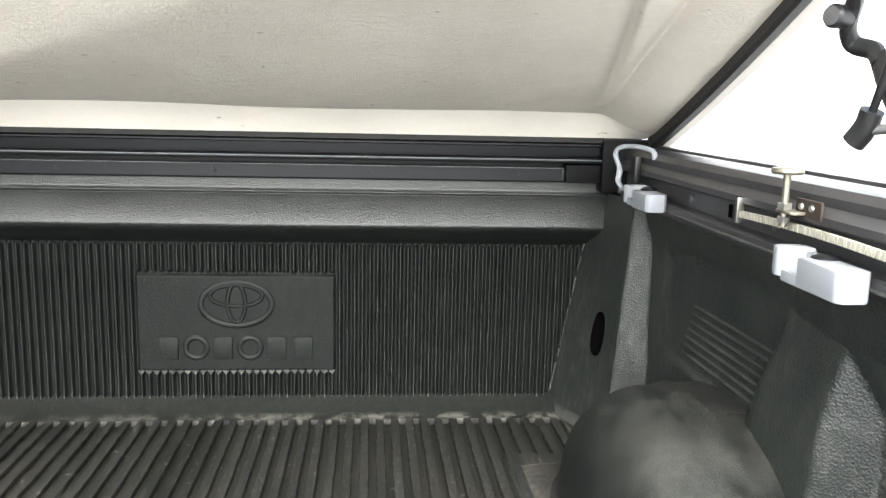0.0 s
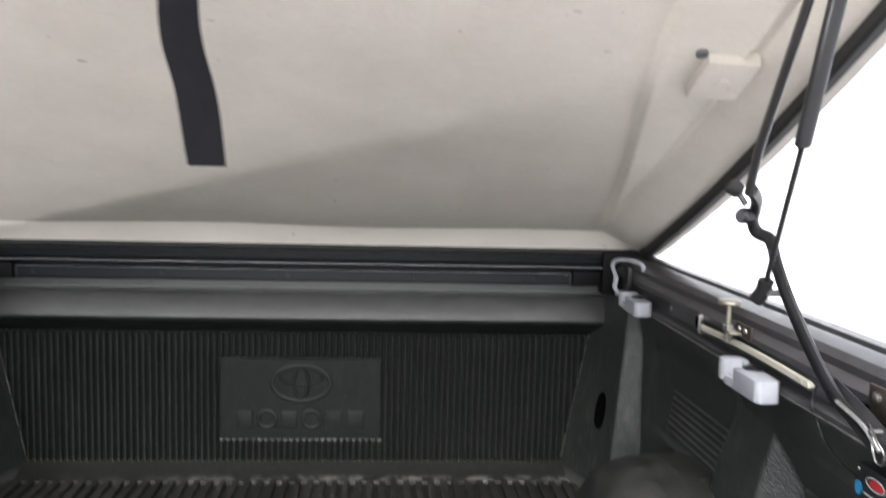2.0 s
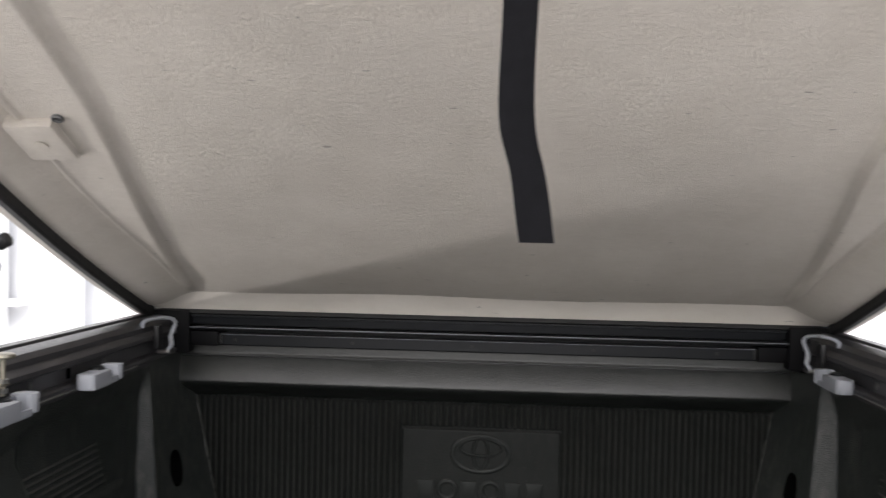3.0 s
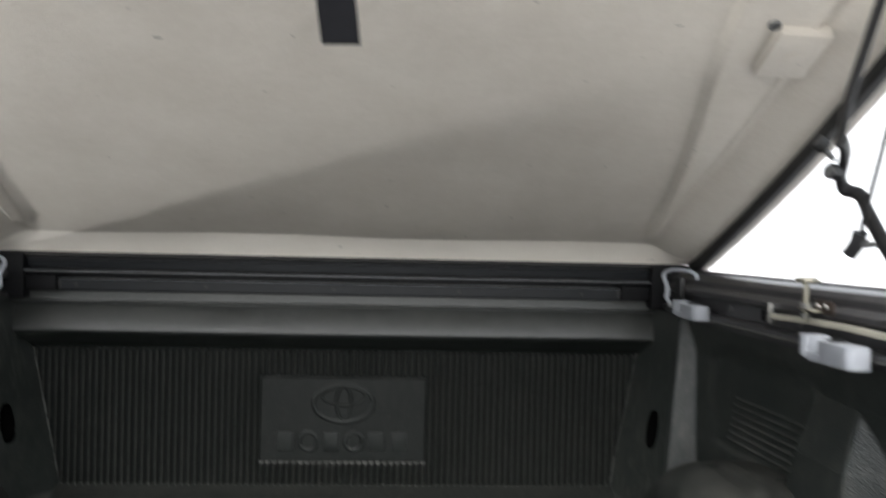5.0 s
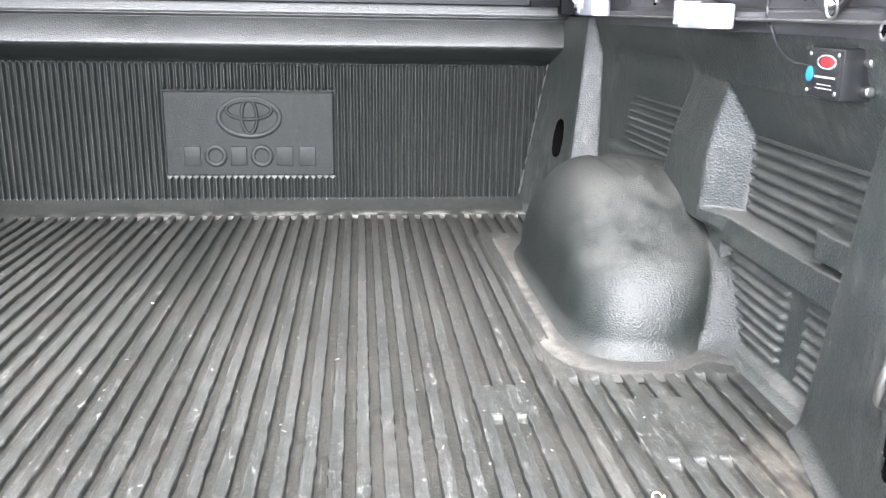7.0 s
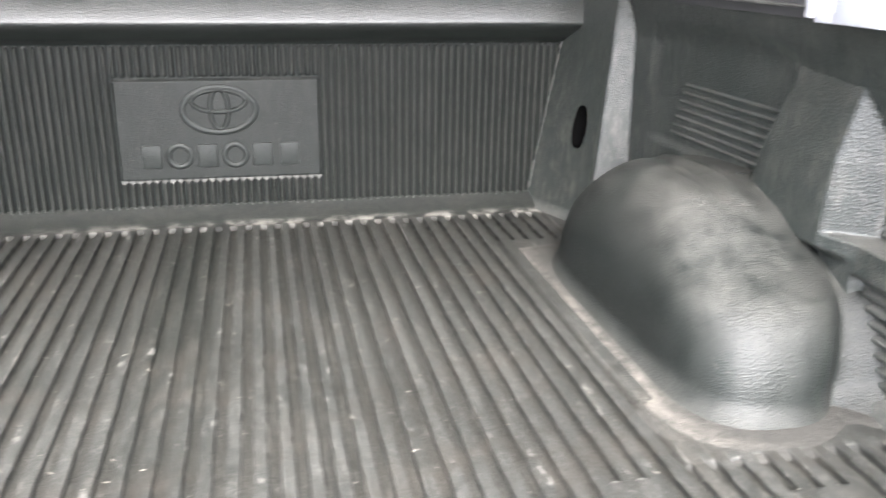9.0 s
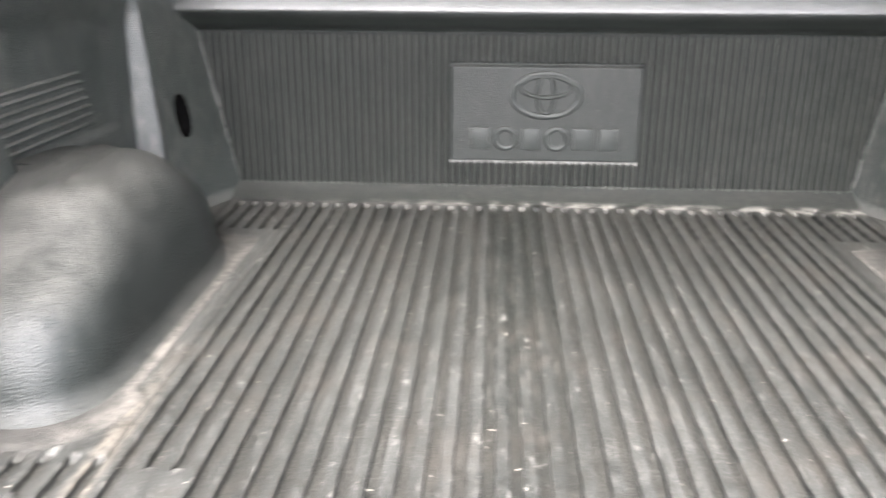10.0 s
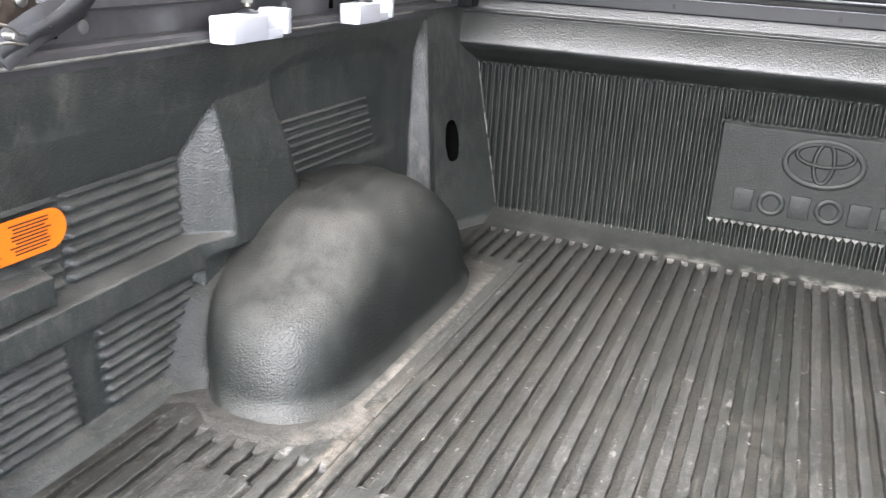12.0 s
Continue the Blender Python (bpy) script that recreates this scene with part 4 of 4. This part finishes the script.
def strap_clamp():
    """Pale clamp that grips the rail near the tailgate, with a dark housing in front of it."""
    t = thing("strap_clamp", (0.705, -1.300, 0.495), "pale grey metal strap clamp over the rail's rear end", "clamp")
    part("top_plate", box_bm(0.040, 0.034, 0.052, 0.004, (0.016, 0.024, 0.030)), WHITE, t, "curved pale top plate")
    pts = smooth_path([(0.004, 0.006, 0.056), (-0.010, 0.002, 0.050), (-0.016, -0.004, 0.020), (-0.018, -0.014, -0.012), (-0.018, -0.014, -0.034), (-0.016, -0.022, -0.041), (-0.014, -0.046, -0.040)], 5)
    part("strap", tube_bm(pts, 0.0030, 0.0075, 10, side=(0, 1, 0)), WHITE, t, "bent pale strap")
    part("bolt", rod_bm((-0.004, -0.014, -0.052), (0.024, -0.014, -0.052), 0.0056), STEEL, t)
    h = thing("rail_end_housing", (0.722, -1.262, 0.460), "black plastic housing closing the end of the rail channel", "housing")
    part("body", box_bm(0.032, 0.028, 0.070, 0.008, seg=3), BOXBLACK, h)
    part("hole_rim", tube_bm([(-0.0165, 0.003 + 0.0060 * math.cos(k * 0.3927), -0.016 + 0.0075 * math.sin(k * 0.3927)) for k in range(16)], 0.0014, 0.0018, 8, closed=True), DULL, h, "dull rim of the round hole")
    # black disc drawn as the shaded hole
    part("hole", spin_bm([(0.0056, 0), (0.0056, 0.0008)], 18, m=pose(-0.0161, 0.003, -0.016, 0, -90)), VOID, h)
    part("edge_line", tube_bm([(-0.0140, -0.0120, 0.028), (-0.0140, -0.0135, 0.0), (-0.0140, -0.0120, -0.028)], 0.0010, 0.0010, 6), DULL, h)


strap_clamp()
tab = tagged(part("plastic_tab", box_bm(0.005, 0.020, 0.008, 0.002), PRINT), "small clear plastic tab stuck to the liner under the rail", "tab")
tab.location = (0.741, -1.236, 0.413)


def stop_bolt(s):
    t = thing("stop_bolt", (s * 0.706, -0.768 if s > 0 else -0.818, 0.502), "adjustable brass stop bolt on a small bracket", "bolt", "lid stop bolts")
    t.scale = (0.82, 0.82, 0.82)
    part("pad", spin_bm([(0.019, 0.052), (0.021, 0.055), (0.020, 0.060), (0.010, 0.062)], 22), BRASS, t, "flat round pad")
    part("shank", rod_bm((0, 0, -0.018), (0, 0, 0.053), 0.0048), BRASS, t)
    part("nut", spin_bm([(0.010, 0.006), (0.010, 0.014)], 6), STEEL, t)
    part("nut", spin_bm([(0.009, -0.012), (0.009, -0.004)], 6), STEEL, t)
    part("bracket", box_bm(0.036, 0.042, 0.004, 0.001, (s * 0.012, -0.008, 0.003)), BRASS, t)
    part("bracket_plate", box_bm(0.004, 0.064, 0.024, 0.0015, (s * 0.016, -0.034, 0.010)), RUST, t, "rusty fixing plate")
    for dy in (-0.045, -0.018):
        part("screw", spin_bm([(0.005, 0), (0.004, 0.003)], 12, m=pose(s * 0.014, dy, 0.012, 0, -90 * s)), STEEL, t)


def trim_strip(s):
    t = thing("trim_strip", (s * 0.717, -0.84, 0.484), "cream ribbed trim strip along the rail", "trim")
    a, b = -0.636 + 0.84, -1.000 + 0.84
    n = 46
    bm = bmesh.new()
    for k in range(n):
        y = a + (b - a) * (k + 0.5) / n
        sag = 0.004 * math.sin(math.pi * k / n)
        box_bm(0.006, (a - b) / n * 0.70, 0.0080, 0.0, (0, y, sag), bm)
    tube_bm([(s * 0.003, a + (b - a) * k / 12, 0.004 * math.sin(math.pi * k / 12)) for k in range(13)], 0.0028, 0.0028, 8, bm)
    part("strip", bm, CREAM, t, smooth=False)
    part("end_clip", box_bm(0.010, 0.006, 0.032, 0.002, (0, a + 0.004, 0.004)), STEEL, t, "steel end clip")


for s in (1, -1):
    stop_bolt(s)
trim_strip(1)


def prop_arm(s):
    t = thing("lid_prop_arm", (s * 0.707, -1.154, 0.470), "black bent steel arm holding up the lid", "prop arm", "lid prop arms")
    def q(x, y, z):
        return (s * (x - 0.707), y + 1.154, z - 0.470)
    part("lower_arm", tube_bm(smooth_path([q(0.707, -1.178, 0.464), q(0.697, -1.145, 0.482), q(0.688, -1.108, 0.503), q(0.676, -1.072, 0.545), q(0.664, -1.035, 0.598), q(0.664, -1.000, 0.634), q(0.667, -0.980, 0.655)], 5), 0.0055, 0.0110, 10, side=(0, 1, -0.6)), BLACK, t)
    part("foot_plate", tube_bm(smooth_path([q(0.690, -1.098, 0.508), q(0.694, -1.135, 0.494), q(0.700, -1.160, 0.480), q(0.706, -1.182, 0.464)], 4), 0.0028, 0.0150, 10, side=(0, 0.5, 1)), BLACK, t, "flat bent foot of the arm")
    part("link", tube_bm(smooth_path([q(0.667, -0.982, 0.652), q(0.666, -0.972, 0.662), q(0.658, -0.955, 0.668), q(0.650, -0.958, 0.682), q(0.648, -0.970, 0.704), q(0.640, -0.985, 0.714), q(0.626, -1.004, 0.722)], 5), 0.0072, 0.0080, 10), BLACK, t, "crooked black link")
    part("joint", rod_bm(q(0.630, -0.967, 0.689), q(0.652, -0.957, 0.689), 0.0100, 16), BLACK, t)
    part("washer", spin_bm([(0.0075, 0), (0.0078, 0.0012), (0.0040, 0.0016)], 16, m=Matrix.Translation(Vector(q(0.630, -0.9672, 0.689))) @ Vector((-s * 0.022, -0.010, 0)).to_track_quat("Z", "Y").to_matrix().to_4x4()), DULL, t, "dull steel washer")
    part("knob", rod_bm(q(0.616, -0.958, 0.727), q(0.632, -0.958, 0.718), 0.0100, 14), RUBBER, t, "round black knob")
    part("knob_pin", rod_bm(q(0.626, -0.958, 0.722), q(0.637, -0.966, 0.702), 0.0034, 10), DULL, t)
    part("upper_arm", tube_bm([q(0.625, -0.998, 0.716), q(0.628, -1.012, 0.770), q(0.634, -1.098, 0.926), q(0.640, -1.19, 1.080)], 0.0045, 0.0095, 10, side=(0, 1, -0.6)), BLACK, t)
    if s > 0:
        part("edge_wear", tube_bm(smooth_path([q(0.683, -1.122, 0.500), q(0.694, -1.156, 0.484), q(0.700, -1.180, 0.464)], 4), 0.0035, 0.003, 8), STEEL, t, "bright worn edge of the arm")
    g = thing("gas_strut", (s * 0.647, -1.015, 0.600), "slim black gas strut beside the arm", "gas strut", "lid gas struts")
    def r(x, y, z):
        return (s * (x - 0.647), y + 1.015, z - 0.600)
    part("ball_end", tube_bm(smooth_path([r(0.646, -0.990, 0.588), r(0.650, -0.998, 0.600), r(0.651, -1.004, 0.614)], 4), 0.0092, 0.0098, 12), BLACK, g)
    part("ball_pin", rod_bm(r(0.650, -1.000, 0.598), r(0.668, -1.022, 0.602), 0.0042, 12), DULL, g)
    part("piston_rod", rod_bm(r(0.651, -1.003, 0.610), r(0.645, -1.084, 0.776), 0.0034, 12), BLACK, g, "thin piston rod")
    part("cylinder", rod_bm(r(0.645, -1.083, 0.772), r(0.645, -1.192, 1.075), 0.0092, 16), BLACK, g)
    c = thing("safety_clip", (s * 0.700, -1.178, 0.482), "looped steel safety clip through the arm's pin", "clip", "safety clips")
    if s > 0:
        loop = smooth_path([(0, 0.022, 0.006), (s * -0.006, 0.004, 0.002), (s * -0.010, -0.012, -0.004), (s * -0.008, -0.022, -0.014), (s * -0.006, -0.018, -0.026), (s * -0.006, -0.006, -0.027), (s * -0.008, -0.002, -0.015), (s * -0.004, 0.008, -0.003)], 6)
    else:
        loop = smooth_path([(0, 0.030, -0.002), (s * -0.006, 0.012, 0.002), (s * -0.010, -0.004, 0.010), (s * -0.010, -0.018, 0.012), (s * -0.010, -0.026, 0.004), (s * -0.008, -0.020, -0.005), (s * -0.008, -0.004, -0.004), (s * -0.004, 0.020, -0.008)], 6)
    part("loop", tube_bm(loop, 0.0013, 0.0013, 8), STEEL, c)
    part("pin", rod_bm((s * -0.008, 0.006, 0.0), (s * 0.008, 0.006, 0.0), 0.0032), STEEL, c)
    h = thing("hinge_bracket", (s * 0.722, -1.150, 0.465), "rusty steel hinge bracket bolted to the rail", "bracket", "hinge brackets")
    part("plate", prism_bm([(-0.036, 0.056), (0.026, 0.056), (0.026, 0.032), (0.004, 0.004), (-0.018, 0.000), (-0.040, 0.030)], 0.005, 0.001), RUST, h).matrix_local = Matrix(((0, 0, -s, 0), (1, 0, 0, 0), (0, 1, 0, 0), (0, 0, 0, 1)))
    for dy in (-0.02, 0.008):
        part("bolt", spin_bm([(0.0064, 0), (0.0064, 0.003), (0.0040, 0.0045)], 14, m=pose(s * -0.005, dy, 0.044, 0, -90 * s)), STEEL, h, "bright bolt head")


for s in (1, -1):
    prop_arm(s)

# control box on one side
cb = thing("control_box", (0.748, -1.131, 0.399), "small black electronics box with a printed label", "control box")
cb.scale = (0.95, 0.76, 0.95)
part("case", box_bm(0.044, 0.088, 0.054, 0.003), BOXBLACK, cb)
lab = part("label_plate", box_bm(0.0015, 0.082, 0.048, 0.0005, (-0.0228, 0.001, 0)), BOXBLACK, cb, "black printed label")
part("blue_dot", spin_bm([(0.0085, 0), (0.0085, 0.0012)], 24, m=pose(-0.0236, 0.034, -0.002, 0, -90)), BLUE, lab, "round blue sticker")
bm = spin_bm([(0.0125, 0), (0.0125, 0.0010)], 28)
bm.transform(pose(-0.0236, -0.010, 0.012, 0, -90) @ Matrix.Diagonal((0.42, 1.45, 1, 1)))
part("red_oval", bm, RED, lab, "red printed oval")
bm = tube_bm([(-0.0240, -0.007 + 0.023 * math.cos(k * 0.3142), 0.012 + 0.0070 * math.sin(k * 0.3142)) for k in range(20)], 0.0008, 0.0010, 6, closed=True)
part("oval_outline", bm, PRINT, lab)
for k, (w, z) in enumerate(((0.050, -0.004), (0.034, -0.012), (0.040, -0.016))):
    part("print_bar", box_bm(0.0012, w, 0.0020 if k == 0 else 0.0010, 0, (-0.0240, -0.006, z)), PRINT, lab)
for dy in (0.036, -0.036):
    for dz in (0.020, -0.020):
        part("screw", spin_bm([(0.0026, 0), (0.002, 0.0014)], 10, m=pose(-0.0235, dy + 0.001, dz, 0, -90)), STEEL, cb)
for dz in (0.014, -0.016):
    part("end_bolt", rod_bm((0.006, -0.043, dz), (0.006, -0.058, dz), 0.0058), STEEL, cb, "bright bolt")
part("wall_pad", box_bm(0.012, 0.05, 0.070, 0.003, (0.024, -0.040, 0.002)), BOXBLACK, cb)
cab = thing("cable", (0.725, -1.00, 0.465), "thin black cable hanging from the rail to the liner", "cable")
part("wire", tube_bm(smooth_path([(0, 0, 0.02), (-0.006, -0.004, -0.005), (0.000, -0.008, -0.024), (0.004, -0.022, -0.044), (0.006, -0.050, -0.058), (0.008, -0.088, -0.062)], 6), 0.0018, 0.0018, 6), BLACK, cab)

# orange warning label on the other side
lb = thing("warning_label", (-0.780, -1.122, 0.268), "orange warning label with small dark print stuck on the liner", "label")
lb.scale = (0.75, 0.75, 0.75)
outline = [(-0.075, -0.030)] + [(0.055 + 0.030 * math.cos(t), 0.030 * math.sin(t)) for t in [(-0.5 + k / 12) * math.pi for k in range(13)]] + [(-0.075, 0.030)]
turn = Matrix(((0, 0, 1, 0), (1, 0, 0, 0), (0, 1, 0, 0), (0, 0, 0, 1)))
ob = part("sheet", prism_bm(outline, 0.0012), ORANGE, lb)
ob.matrix_local = turn
for k in range(9):
    bm = box_bm(0.068 - 0.007 * ((k * 7) % 3), 0.0024, 0.0006, 0, (0.020 + 0.003 * ((k * 5) % 2), 0.021 - 0.0052 * k, 0.0015))
    ob = part("print_line", bm, INK, lb)
    ob.matrix_local = turn
bm = box_bm(0.026, 0.0028, 0.0006, 0, (-0.045, 0.020, 0.0015))
part("print_line", bm, INK, lb).matrix_local = turn
for a in (38, -38):
    bm = box_bm(0.040, 0.0014, 0.0006, 0, (0, 0, 0.0015))
    bm.transform(pose(-0.045, -0.006, 0, 0, 0, a))
    part("crossed_bar", bm, INK, lb).matrix_local = turn
part("pictogram", box_bm(0.022, 0.007, 0.0005, 0.0, (-0.045, -0.010, 0.0014)), INK, lb).matrix_local = turn

word = bpy.data.curves.new("printed_word", "FONT")
word.body, word.size, word.extrude, word.align_x = "FUEL", 0.013, 0.0002, "CENTER"
word_ob = obj("printed_word", word, INK, lb, "dark printed word")
word_ob.matrix_local = turn @ Matrix.Translation((-0.045, -0.0265, 0.0014))

# lashing rings in the rear slots
for s in (1, -1):
    rg = thing("lashing_ring", (s * (0.698 if s > 0 else 0.713), -1.366, 0.168), "rounded steel lashing ring set in a slot", "ring", "lashing rings")
    pts = smooth_path([(s * 0.03, -0.012, 0.026), (s * -0.006, -0.012, 0.028), (s * -0.016, -0.008, 0.020), (s * -0.016, 0.0, -0.018), (s * -0.006, 0.004, -0.028), (s * 0.03, 0.004, -0.026)], 5)
    part("ring", tube_bm(pts, 0.0045, 0.0045, 10), STEEL, rg)

# a curled dry stalk near the tailgate
pts = smooth_path([(0.009 * math.cos(a) * (1 - 0.10 * a) + 0.0012 * a, 0.015 * math.sin(a * 1.2) * (1 - 0.09 * a), 0.002 + 0.0018 * abs(math.sin(a * 1.7))) for a in (0, 0.8, 1.7, 2.6, 3.5, 4.4, 5.4, 6.6)], 4)
stalk = tagged(part("dry_stalk", tube_bm(pts, 0.0008, 0.0008, 6), STRAW), "small curled yellow dry stalk on the floor", "straw")
stalk.location = (0.532, -1.278, float(floor_height(np.array(0.532), np.array(-1.278))))

# crumbs and straw lying on the floor
rnd = random.Random(4)
bm = bmesh.new()
for k in range(430):
    x, y = rnd.uniform(-0.62, 0.62), rnd.uniform(-1.45, -0.12)
    if abs(x) > 0.5 and y > -0.99:
        continue
    l = rnd.choice((0.001, 0.0014, 0.0018, 0.0022, 0.003, 0.0045, 0.007))
    b2 = box_bm(l, 0.0006 + 0.0008 * rnd.random(), 0.0006, 0)
    b2.transform(pose(x, y, float(floor_height(np.array(x), np.array(y))) + 0.0009, 0, rnd.uniform(-8, 8), rnd.uniform(0, 180)))
    me = bpy.data.meshes.new("tmp")
    b2.to_mesh(me)
    b2.free()
    bm.from_mesh(me)
    bpy.data.meshes.remove(me)
ob = part("floor_litter", bm, GRASS, None, "", smooth=False)
tagged(ob, "scattered crumbs and bits of straw on the liner floor", "litter", kind="stuff")
